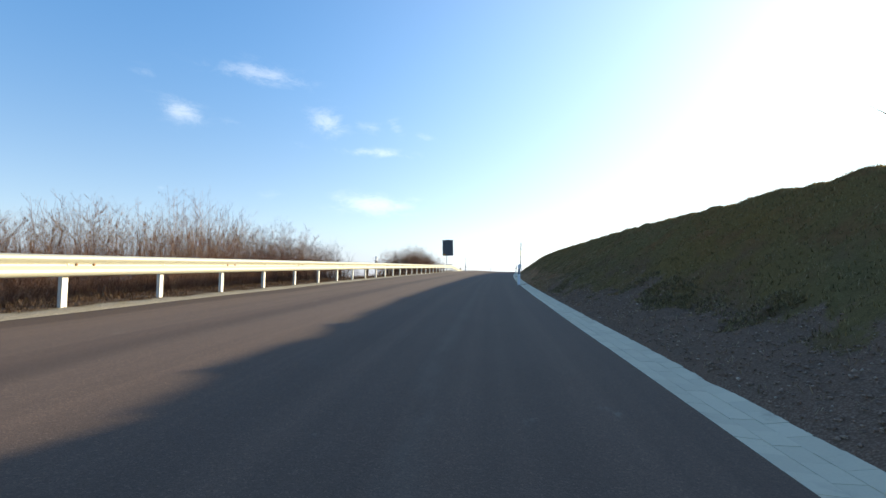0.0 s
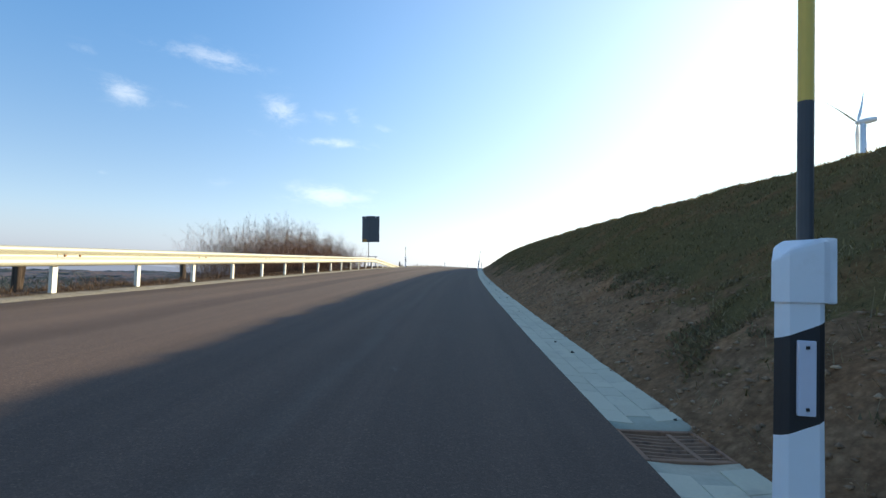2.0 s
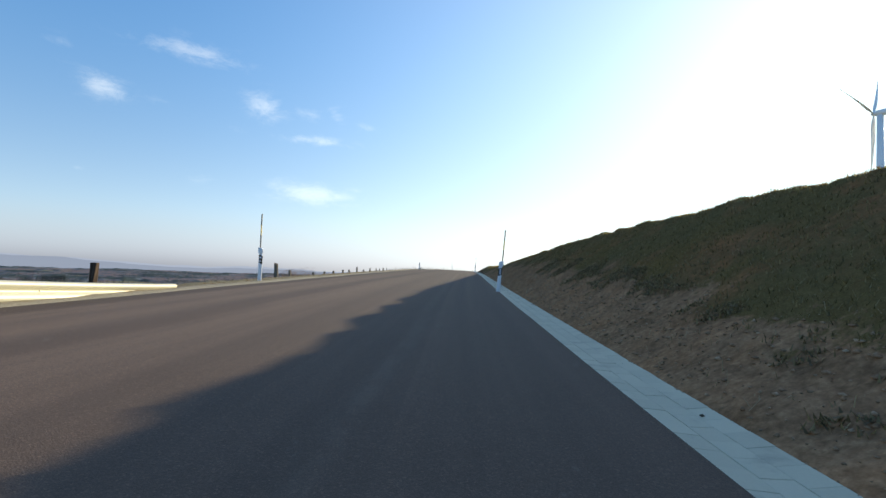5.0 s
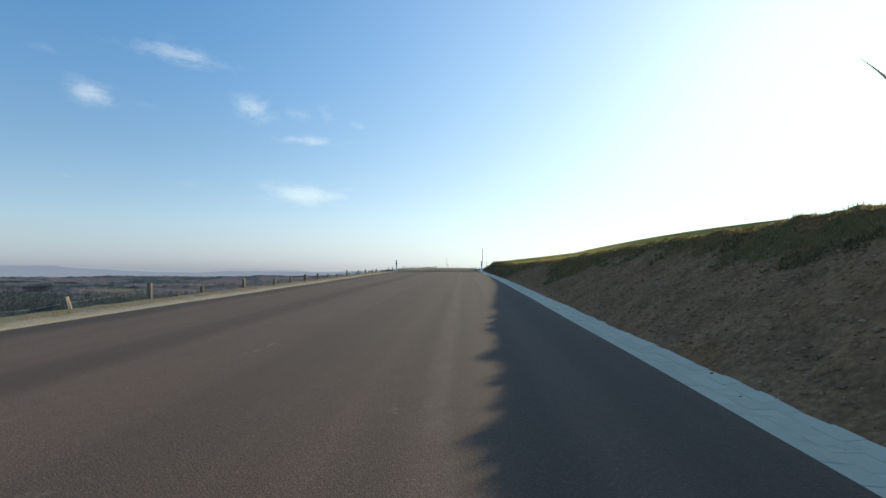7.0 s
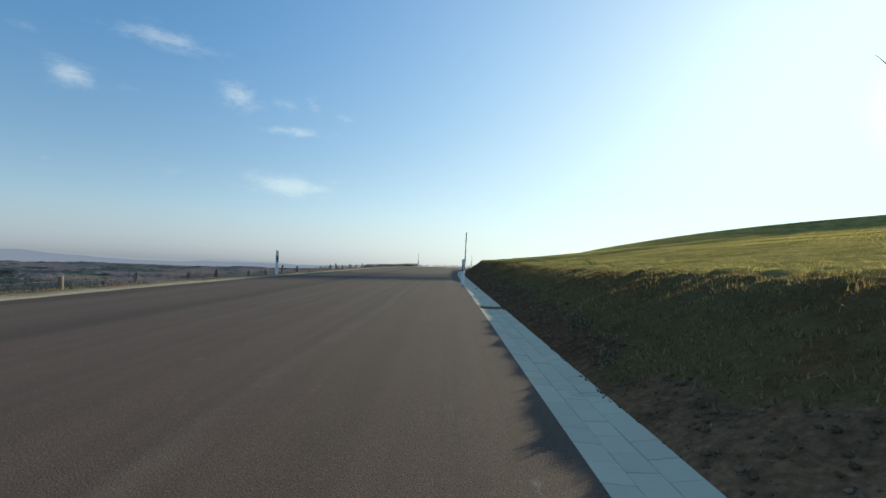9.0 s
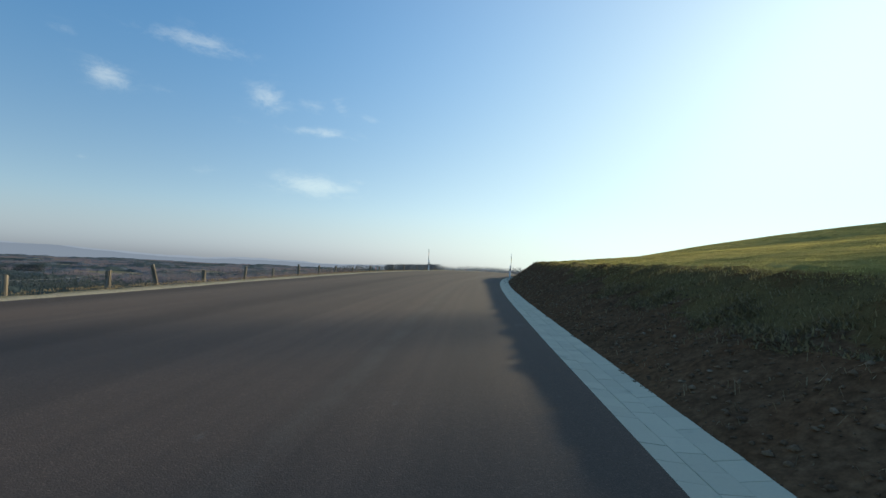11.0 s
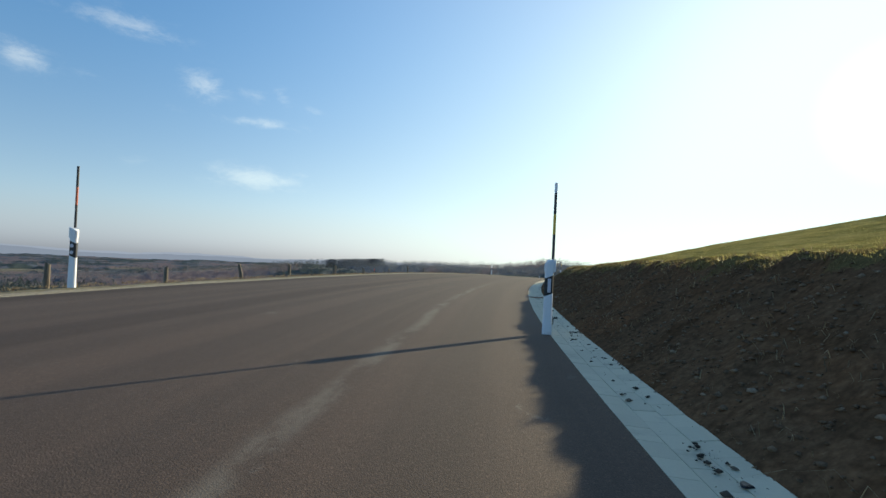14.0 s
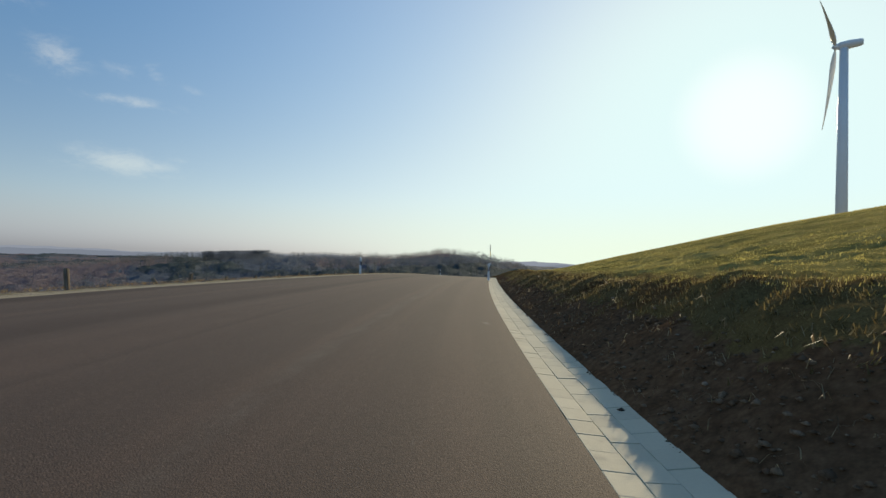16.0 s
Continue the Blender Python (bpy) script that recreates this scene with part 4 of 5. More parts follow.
# ---- gutter of three rows of concrete pavers, with drain grates ----
GRATES = (22.92, 115.88, 185.86)
ROW_U = (0.079, 0.237, 0.395)
ROW_W, PAVER, PITCH = 0.155, 0.2395, 0.243
DISH = ((-0.002, -0.014), (-0.014, -0.014), (-0.014, 0.004))


def paver_points(a, row):
    """Eight outer and four upper corners of a paver that begins at a."""
    u0, u1 = ROW_U[row] - ROW_W / 2, ROW_U[row] + ROW_W / 2
    z0, z1 = DISH[row]
    out = []
    for e, dz in ((0.0, -0.05), (0.0, -0.0015), (0.0025, 0.0)):
        for u, s in ((u0 + e, a + e), (u1 - e, a + e), (u1 - e, a + PAVER - e), (u0 + e, a + PAVER - e)):
            z = z0 + (z1 - z0) * (u - u0) / (u1 - u0)
            out.append((u, s, z + dz))
    return out


PAVER_FACES = [(0, 4, 5, 1), (1, 5, 6, 2), (2, 6, 7, 3), (3, 7, 4, 0), (4, 8, 9, 5), (5, 9, 10, 6), (6, 10, 11, 7), (7, 11, 8, 4), (8, 11, 10, 9)]


def build_gutter():
    rng = random.Random(8)
    s = np.sort(np.concatenate([np.arange(-20, 300, 0.5)] + [[g - 0.26, g - 0.25, g + 0.25, g + 0.26] for g in GRATES]))
    us = np.array([-0.03, 0.0, 0.16, 0.314, 0.474, 0.52])
    dz = np.array([-0.06, -0.007, -0.0185, -0.0185, -0.002, -0.05])
    S2, U2 = s[:, None] + 0 * us, us[None] + 0 * s[:, None]
    sunk = np.where(np.min([np.abs(s - g) for g in GRATES], 0) < 0.255, 0.12, 0.0)
    bed = thing("gutter", grid_mesh("gutter", at(S2, -U2, dz[None] - sunk[:, None] + 0 * S2, banked=False), plain("joint_mortar", (0.54, 0.50, 0.375), 0.95, 0, 0.3, 40.0)), "pale concrete paver gutter along the asphalt edge", "gutter", kind="structure")
    proto = []
    for row in range(3):
        me = mesh("paver", [(u, p - PAVER / 2, z) for u, p, z in paver_points(0, row)], [f[::-1] for f in PAVER_FACES], M_PAVER)
        proto.append(me)
    verts, faces = [], []
    for row in range(3):
        a = -20.0 + 0.121 * (row % 2) + 0.03 * row
        while a < 300:
            mid = a + PAVER / 2
            if all(abs(mid - g) > 0.37 for g in GRATES):
                wob = rng.uniform(-0.0025, 0.0025)
                if 149.0 < mid < 172.6:
                    ob = new("paver", proto[row])
                    x, y, z = at(mid, 0, 0, False)
                    grade = math.degrees(math.atan(float(np.interp(mid, KN, GR))))
                    ob.matrix_basis = pose(x, y, z + wob, grade, 0, -math.degrees(head(mid)) + rng.uniform(-0.4, 0.4))
                    ob.parent = bed
                else:
                    k = len(verts)
                    pts = np.array(paver_points(a, row))
                    verts.extend(at(pts[:, 1], -pts[:, 0], pts[:, 2] + wob, False))
                    faces.extend([tuple(k + i for i in f[::-1]) for f in PAVER_FACES])
            a += PITCH
    rest = new("pavers", mesh("pavers", verts, faces, M_PAVER))
    rest.parent = bed
    tagged(rest, kind="stuff")


def build_grate(s):
    ob = thing("drain_grate", None, "rusty cast-iron drain grate set in the gutter", "drain grate", "drain grates", m=road_pose(s, -GUTTER / 2, -0.01))
    L, Wd = 0.50, 0.47
    # a near-black plate stands in for the unlit shaft below the bars
    part("pit", box(Wd - 0.02, L - 0.02, 0.02, 0, 0, -0.06), M_DARK, ob)
    for x in (-Wd / 2 + 0.018, Wd / 2 - 0.018):
        part("frame_bar", box(0.036, L, 0.05, x, 0, -0.045, 0.005), M_RUST, ob)
    for y in (-L / 2 + 0.018, L / 2 - 0.018):
        part("frame_bar", box(Wd - 0.074, 0.036, 0.05, 0, y, -0.047, 0.005), M_RUST, ob)
    part("rib", box(0.03, L - 0.076, 0.04, 0.07, 0, -0.046, 0.004), M_RUST, ob)
    for k in range(7):
        y = -L / 2 + 0.078 + k * 0.057
        bm = tube([(-Wd / 2 + 0.03, y, -0.012), (0, y + 0.01, -0.026), (Wd / 2 - 0.03, y, -0.012)], 0.014, 6)
        part("bar", bm, M_RUST, ob)


build_gutter()
for g in GRATES:
    build_grate(g)


# ---- marker on the rail, stumps of an old fence ----
def build_rail_marker(s):
    ob = thing("rail_marker", None, "white delineator head standing up behind the guard rail", "delineator", m=road_pose(s, width(s) + 0.46, 0.0, 180))

    def prism(z0, z1, c0, c1):
        bm = bmesh.new()
        pts = [(-0.06, -0.02), (-0.035, -0.045), (0.035, -0.045), (0.06, -0.02), (0.02, 0.055), (-0.02, 0.055)]
        a = [bm.verts.new((x, y, z0 + c0 * x)) for x, y in pts]
        b = [bm.verts.new((x, y, z1 + c1 * x)) for x, y in pts]
        for k in range(6):
            bm.faces.new((a[k], a[(k + 1) % 6], b[(k + 1) % 6], b[k]))
        bm.faces.new(a[::-1])
        bm.faces.new(b)
        return bm

    part("bracket", box(0.05, 0.03, 0.7, 0, 0.02, -0.15, 0.004), M_POST, ob)
    part("shaft", prism(0.48, 0.66, 0, 0.45), M_WHITE, ob)
    part("black_band", prism(0.66, 0.88, 0.45, 0.45), M_BLACK, ob, "black slanted band")
    part("head", prism(0.88, 1.08, 0.45, 0.5), M_WHITE, ob)


build_rail_marker(22.15)


def build_stump(s, h, w):
    rng = random.Random(int(s * 10))
    bm = box(w, w * 0.85, h + 0.9, 0, 0, -0.9, 0.02)
    bmesh.ops.subdivide_edges(bm, edges=bm.edges[:], cuts=2)
    for v in bm.verts:
        v.co += Vector((noise.noise(v.co * 5 + Vector((s, 0, 0))), noise.noise(v.co * 5 + Vector((0, s, 0))), 0.5 * noise.noise(v.co * 6))) * 0.03
    me = bpy.data.meshes.new("wooden_stump")
    bm.to_mesh(me)
    bm.free()
    me.materials.append(M_STUB)
    thing("wooden_stump", me, "thick dark tarred wooden post behind the rail", "wooden post", "old fence posts", m=road_pose(s, width(s) + 3.2, -0.05, rng.uniform(-20, 20), 0, rng.uniform(-3, 3)))


for s, h, w_ in ((24.7, 0.30, 0.17), (30.5, 0.36, 0.18), (36.7, 0.34, 0.15), (63.5, 0.42, 0.14), (65.6, 0.36, 0.13), (68.3, 0.44, 0.15)):
    build_stump(s, h, w_)


# ---- bare shrubs ----
def shrub_mesh(seed, height, spread, stems):
    rng = random.Random(seed)
    V, F = [], []

    def twig(p, q, r0, r1, seg=3, bend=0.12, n=3):
        side = Vector((rng.gauss(0, 1), rng.gauss(0, 1), rng.gauss(0, 0.3))) * bend * (q - p).length
        base = len(V)
        d = (q - p).normalized()
        a = d.orthogonal().normalized()
        b = d.cross(a)
        path = []
        for i in range(n):
            t = i / (n - 1)
            c = p.lerp(q, t) + side * (t * (1 - t)) * 2
            r = r0 + (r1 - r0) * t
            path.append(c)
            for k in range(seg):
                an = k * 2 * math.pi / seg
                V.append(tuple(c + (a * math.cos(an) + b * math.sin(an)) * r))
        for i in range(n - 1):
            for k in range(seg):
                x, y = base + i * seg + k, base + i * seg + (k + 1) % seg
                F.append((x, y, y + seg, x + seg))
        return path

    for _ in range(stems):
        a = rng.uniform(0, 2 * math.pi)
        r = spread * math.sqrt(rng.random())
        foot = Vector((math.cos(a) * r * 0.75, math.sin(a) * r * 0.75, -0.2))
        h = height * rng.uniform(0.55, 1.0) * (1 - 0.25 * (r / spread) ** 2)
        tip = Vector((math.cos(a) * r * 1.25 + rng.gauss(0, 0.16), math.sin(a) * r * 1.25 + rng.gauss(0, 0.16), h))
        path = twig(foot, tip, rng.uniform(0.004, 0.0085), 0.0014, 4, 0.08, 6)
        for k in range(rng.randint(7, 11)):
            t = rng.uniform(0.18, 0.97)
            i = t * 5
            p = path[int(i)].lerp(path[min(int(i) + 1, 5)], i - int(i))
            ln = rng.uniform(0.25, 0.75) * (1.15 - t * 0.7) * height * 0.42
            an = rng.uniform(0, 2 * math.pi)
            up = rng.uniform(0.7, 1.9)
            d = Vector((math.cos(an), math.sin(an), up)).normalized()
            q = p + d * ln
            tw = twig(p, q, 0.0026, 0.0011, 3, 0.1, 3)
            for m_ in range(rng.randint(2, 3)):
                tt = rng.uniform(0.25, 0.95)
                p2 = p.lerp(q, tt)
                an = rng.uniform(0, 2 * math.pi)
                d2 = (d + Vector((math.cos(an), math.sin(an), 0.4)) * 0.75).normalized()
                twig(p2, p2 + d2 * ln * rng.uniform(0.2, 0.5), 0.002, 0.001, 3, 0.05, 2)
    return mesh("bare_shrub", V, F, M_TWIG)


SHRUBS = [shrub_mesh(11, 2.9, 1.0, 62), shrub_mesh(12, 3.3, 0.9, 58), shrub_mesh(13, 2.5, 1.1, 62), shrub_mesh(14, 3.6, 0.8, 44)]


def plant(s, off, dz, kind, scale, rng):
    thing("bare_shrub", SHRUBS[kind], "leafless brown shrub in the roadside hedge", "shrub", "hedge shrubs",
          m=road_pose(s, width(s) + off, dz, rng.uniform(0, 360)) @ Matrix.Diagonal((1, 1, scale, 1)))


def build_hedges():
    rng = random.Random(21)
    for s in np.arange(-12, 22.6, 1.25):
        h = np.interp(s, [-12, 4, 9, 14, 18, 23], [0.78, 0.82, 0.92, 0.98, 0.86, 0.6])
        plant(s + rng.uniform(-0.3, 0.3), rng.uniform(2.4, 3.0), -0.55, rng.choice((0, 1, 2)), h * rng.uniform(0.9, 1.12), rng)
        plant(s + rng.uniform(-0.6, 0.6), rng.uniform(3.8, 5.0), -1.1, rng.choice((0, 1, 3)), h * rng.uniform(0.9, 1.2), rng)
        plant(s + 0.6 + rng.uniform(-0.3, 0.3), rng.uniform(2.7, 3.5), -0.75, rng.choice((0, 1, 2)), h * rng.uniform(0.85, 1.1), rng)
    for s in np.arange(39.5, 58.0, 1.15):
        h = np.interp(s, [39, 42, 46, 52, 56, 58.5], [0.72, 0.95, 1.02, 1.03, 0.9, 0.68])
        plant(s + rng.uniform(-0.3, 0.3), rng.uniform(2.3, 2.9), -0.5, rng.choice((0, 1, 2)), h * rng.uniform(0.9, 1.1), rng)
        plant(s + rng.uniform(-0.5, 0.5), rng.uniform(3.6, 4.8), -1.0, rng.choice((0, 1, 3)), h * rng.uniform(0.92, 1.15), rng)
    for s, off, k in ((82.1, 2.8, 0.32), (83.4, 3.0, 0.34), (86.2, 2.5, 0.24), (163.8, 2.5, 0.2), (165.1, 2.5, 0.22), (165.9, 2.6, 0.2)):
        plant(s, off, -0.6, 2, k, rng)
    plant(35.0, 4.6, -0.8, 2, 0.35, rng)


build_hedges()


# ---- turf, straw, clods ----
def triangles(name, V, mat, label, category):
    """A mesh of loose triangles."""
    me = bpy.data.meshes.new(name)
    k = len(V) // 3
    me.vertices.add(k * 3)
    me.vertices.foreach_set("co", V.reshape(-1))
    me.loops.add(k * 3)
    me.loops.foreach_set("vertex_index", np.arange(k * 3, dtype=np.int32))
    me.polygons.add(k)
    me.polygons.foreach_set("loop_start", np.arange(0, k * 3, 3, dtype=np.int32))
    me.update(calc_edges=True)
    me.materials.append(mat)
    me.validate()
    return thing(name, me, label, category, kind="stuff")


def blades(name, P, N, length, lean, mat, label, category, seed, width_=0.006, per=4, flat=0.0, simple=False):
    """Tufts of thin blades at places P, as one mesh."""
    g = np.random.default_rng(seed)
    n = len(P)
    B = np.repeat(P, per, 0) + np.concatenate([g.normal(0, 0.03, (n * per, 2)), np.zeros((n * per, 1))], 1)
    an = g.uniform(0, 2 * math.pi, n * per)
    L = np.repeat(np.asarray(length) * np.ones(n), per) * g.uniform(0.5, 1.15, n * per)
    wd = np.repeat(width_ * np.ones(n), per) * g.uniform(0.7, 1.4, n * per)
    ln = lean * g.uniform(0.3, 1.3, n * per)
    side = np.stack([-np.sin(an), np.cos(an), 0 * an], 1)
    out = np.stack([np.cos(an), np.sin(an), 0 * an], 1)
    up = np.array([0, 0, 1.0])
    mid = B + up * (L * 0.55)[:, None] + out * (L * ln * 0.35)[:, None]
    tip = B + up * (L * np.clip(1 - ln * 0.45, flat, 1))[:, None] + out * (L * ln)[:, None]
    B = B - up * 0.015
    if simple:
        V = np.stack([B - side * wd[:, None], B + side * wd[:, None], tip], 1).reshape(-1, 3)
        return triangles(name, V, mat, label, category)
    V = np.stack([B - side * wd[:, None], B + side * wd[:, None], mid + side * wd[:, None] * 0.7, mid - side * wd[:, None] * 0.7, tip], 1).reshape(-1, 3)
    k = np.arange(n * per)[:, None] * 5
    me = bpy.data.meshes.new(name)
    m = n * per
    me.vertices.add(len(V))
    me.vertices.foreach_set("co", V.reshape(-1))
    quads, tris = k + np.array([[0, 1, 2, 3]]), k + np.array([[3, 2, 4]])
    me.loops.add(m * 7)
    me.loops.foreach_set("vertex_index", np.concatenate([quads, tris], 1).reshape(-1).astype(np.int32))
    me.polygons.add(m * 2)
    st = np.stack([np.arange(m) * 7, np.arange(m) * 7 + 4], 1).reshape(-1)
    me.polygons.foreach_set("loop_start", st.astype(np.int32))
    me.update(calc_edges=True)
    me.materials.append(mat)
    me.validate()
    return thing(name, me, label, category, kind="stuff")


def on_bank(s, u, dz=0.0):
    """Places on the uneven face of the bank."""
    P = at(s, -u, bank_z(s, u) + dz, banked=False)
    P[..., 2] += relief(np.asarray(s, float), np.asarray(u, float), P)
    return P


def build_turf():
    g = np.random.default_rng(5)
    n = 200000
    s, u = g.uniform(-8, 228, n), g.uniform(0.6, 4.6, n)
    keep = (turf_at(s, u) + g.normal(0, 0.07, n) > 0.02) & (u < np.interp(s, CS, CD) + 0.3)
    s, u = s[keep], u[keep]
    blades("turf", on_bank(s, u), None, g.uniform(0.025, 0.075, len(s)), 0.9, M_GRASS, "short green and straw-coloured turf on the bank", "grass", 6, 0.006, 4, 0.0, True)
    # ragged sods that hang over the lower edge of the turf
    n = 240000
    s, u = g.uniform(2, 150, n), g.uniform(0.6, 3.4, n)
    edge = turf_at(s, u)
    clump = np.array([noise.noise((a * 0.8, c * 0.9, 71.0)) + 0.5 * noise.noise((a * 2.6, c * 2.6, 72.0)) for a, c in zip(s, u)])
    keep = (np.abs(edge + 0.01) < 0.09) & (clump > 0.16) & ((s > 22) | (s < 20))
    s, u, clump = s[keep], u[keep], clump[keep]
    blades("sods", on_bank(s, u, 0.01), None, (0.025 + 0.09 * np.clip(clump, 0, 0.6)) * g.uniform(0.6, 1.2, len(s)), 1.2, M_SOD, "dark matted sods hanging over the bare soil", "grass", 16, 0.010, 4, -0.3, True)
    # rough grass over the crest
    n = 60000
    s = g.uniform(40, 228, n)
    u = np.interp(s, CS, CD) - 0.04 + g.uniform(0, 1, n) ** 1.5 * 4.5
    clump = np.array([noise.noise((a * 1.1, c * 1.6, 2.0)) for a, c in zip(s, u)])
    blades("tussock_grass", on_bank(s, u), None, (0.012 + 0.024 * np.clip(clump + 0.1, 0, 1)) * g.uniform(0.6, 1.25, n), 1.0, M_PASTURE_SUNLIT, "rough grass tussocks along the crest of the bank", "grass", 7, 0.0038, 6, 0.0, True)
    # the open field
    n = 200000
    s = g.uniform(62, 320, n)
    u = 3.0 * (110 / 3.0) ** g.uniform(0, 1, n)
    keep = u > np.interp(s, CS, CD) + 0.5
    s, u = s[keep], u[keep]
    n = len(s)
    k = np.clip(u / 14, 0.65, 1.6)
    blades("field_grass", on_bank(s, u), None, 0.058 * k * g.uniform(0.4, 1.2, n), 0.6, M_PASTURE_SUNLIT, "short winter pasture on the hillside", "grass", 8, 0.0085 * k, 3, 0.0, True)
    # dead stalks on the bare soil and under the hedge
    n = 20000
    s, u = g.uniform(-6, 226, n), g.uniform(0.55, 3.6, n)
    keep = turf_at(s, u) < 0.2
    s, u = s[keep], u[keep]
    blades("dead_stalks", on_bank(s, u), None, g.uniform(0.04, 0.13, len(s)), 1.7, M_DRY, "dry straw and dead stalks on bare soil", "straw", 9, 0.0026, 2, 0.12)
    n = 4200
    s, u = g.normal(17.5, 2.6, n), 0.55 + 2.2 * g.uniform(0, 1, n) ** 1.4
    clump = np.array([noise.noise((a * 1.4, c * 1.8, 31.0)) for a, c in zip(s, u)])
    keep = clump > -0.05
    s, u = s[keep], u[keep]
    blades("dry_weeds", on_bank(s, u), None, g.uniform(0.05, 0.2, len(s)), 1.2, M_DRY, "dry straw-coloured weeds beside the gutter", "weeds", 14, 0.003, 4, 0.1, True)
    n = 26000
    s = g.uniform(-14, 62, n)
    off = 0.36 + 4.4 * g.uniform(0, 1, n) ** 1.6
    l = np.interp(s, SS, WD) + off
    dz = np.interp(off, [0.6, 0.9, 1.15, 1.5, 2.2, 3.5, 6.0], [0.02, 0.01, -0.06, -0.25, -0.6, -1.2, -2.2])
    blades("dry_undergrowth", at(s, l, dz), None, g.uniform(0.35, 1.0, n) * np.interp(off, [0.36, 0.6, 1.2, 3.0], [0.05, 0.13, 0.32, 0.42]), 0.9, M_BRACKEN, "tangled dry brown grass under the hedge", "grass", 10, 0.006, 4, 0.0, True)
    n = 20000
    s = g.uniform(62, 260, n)
    off = 0.3 + 2.6 * g.uniform(0, 1, n) ** 1.2
    l = np.interp(s, SS, WD) + off
    dz = np.interp(off, [0.6, 0.9, 1.15, 1.5, 2.2, 3.5, 6.0], [0.02, 0.01, -0.06, -0.25, -0.6, -1.2, -2.2])
    blades("verge_grass", at(s, l, dz), None, g.uniform(0.015, 0.07, n), 1.0, M_DRY, "short bleached grass on the gravel verge", "grass", 12, 0.005, 4, 0.0, True)


def lumps(name, P, size, mat, label, category, seed, squash=0.7):
    """Small angular stones or clods at places P, as one mesh."""
    g = np.random.default_rng(seed)
    n = len(P)
    base = np.array([(1, 0, 0), (-1, 0, 0), (0, 1, 0), (0, -1, 0), (0, 0, 1), (0, 0, -0.6), (0.62, 0.62, 0.5), (-0.62, -0.62, 0.45)], float)
    V = base[None] * g.uniform(0.65, 1.3, (n, 8, 1)) * (np.asarray(size) * np.ones(n))[:, None, None]
    V[..., 2] *= squash
    an = g.uniform(0, 2 * math.pi, n)
    c, s = np.cos(an)[:, None], np.sin(an)[:, None]
    X, Y = V[..., 0] * c - V[..., 1] * s, V[..., 0] * s + V[..., 1] * c
    V = np.stack([X, Y, V[..., 2]], -1) + P[:, None]
    tri = np.array([(0, 6, 4), (6, 2, 4), (0, 2, 6), (2, 1, 4), (1, 7, 4), (7, 3, 4), (1, 3, 7), (3, 0, 4), (2, 0, 5), (1, 2, 5), (3, 1, 5), (0, 3, 5)])
    F = (np.arange(n)[:, None, None] * 8 + tri[None]).reshape(-1, 3)
    me = bpy.data.meshes.new(name)
    me.vertices.add(n * 8)
    me.vertices.foreach_set("co", V.reshape(-1))
    me.loops.add(len(F) * 3)
    me.loops.foreach_set("vertex_index", F.reshape(-1).astype(np.int32))
    me.polygons.add(len(F))
    me.polygons.foreach_set("loop_start", np.arange(0, len(F) * 3, 3, dtype=np.int32))
    me.update(calc_edges=True)
    me.materials.append(mat)
    me.validate()
    return thing(name, me, label, category, kind="stuff")


def island_material(name, stops, rough=0.9):
    m, n, b = material(name)
    r = n.add("ShaderNodeNewGeometry").outputs["Random Per Island"]
    f = n.noise(coords(n), 60.0, 4, 0.7)
    col = n.mix(n.smooth(f, 0.4, 0.75), n.ramp(r, stops), n.mix(1.0, n.ramp(r, stops), (0.6, 0.58, 0.55), "MULTIPLY"))
    finish(n, b, col, rough, 0, f, 0.4, 0.004, 0.05)
    return m


M_GRAVEL = island_material("gravel", [(0.0, (0.20, 0.132, 0.095)), (0.7, (0.31, 0.218, 0.162)), (0.9, (0.39, 0.285, 0.21)), (1.0, (0.54, 0.43, 0.33))])
M_CLOD = island_material("soil_clods", [(0.0, (0.11, 0.069, 0.043)), (0.7, (0.185, 0.12, 0.074)), (0.97, (0.26, 0.18, 0.115)), (1.0, (0.32, 0.25, 0.18))])
M_CLAY = island_material("clay_clods", [(0.0, (0.22, 0.135, 0.08)), (0.7, (0.37, 0.235, 0.142)), (0.96, (0.44, 0.295, 0.185)), (1.0, (0.48, 0.36, 0.24))])
M_CRUMB = island_material("dark_crumbs", [(0.0, (0.05, 0.04, 0.032)), (0.7, (0.11, 0.088, 0.068)), (1.0, (0.2, 0.16, 0.125))])


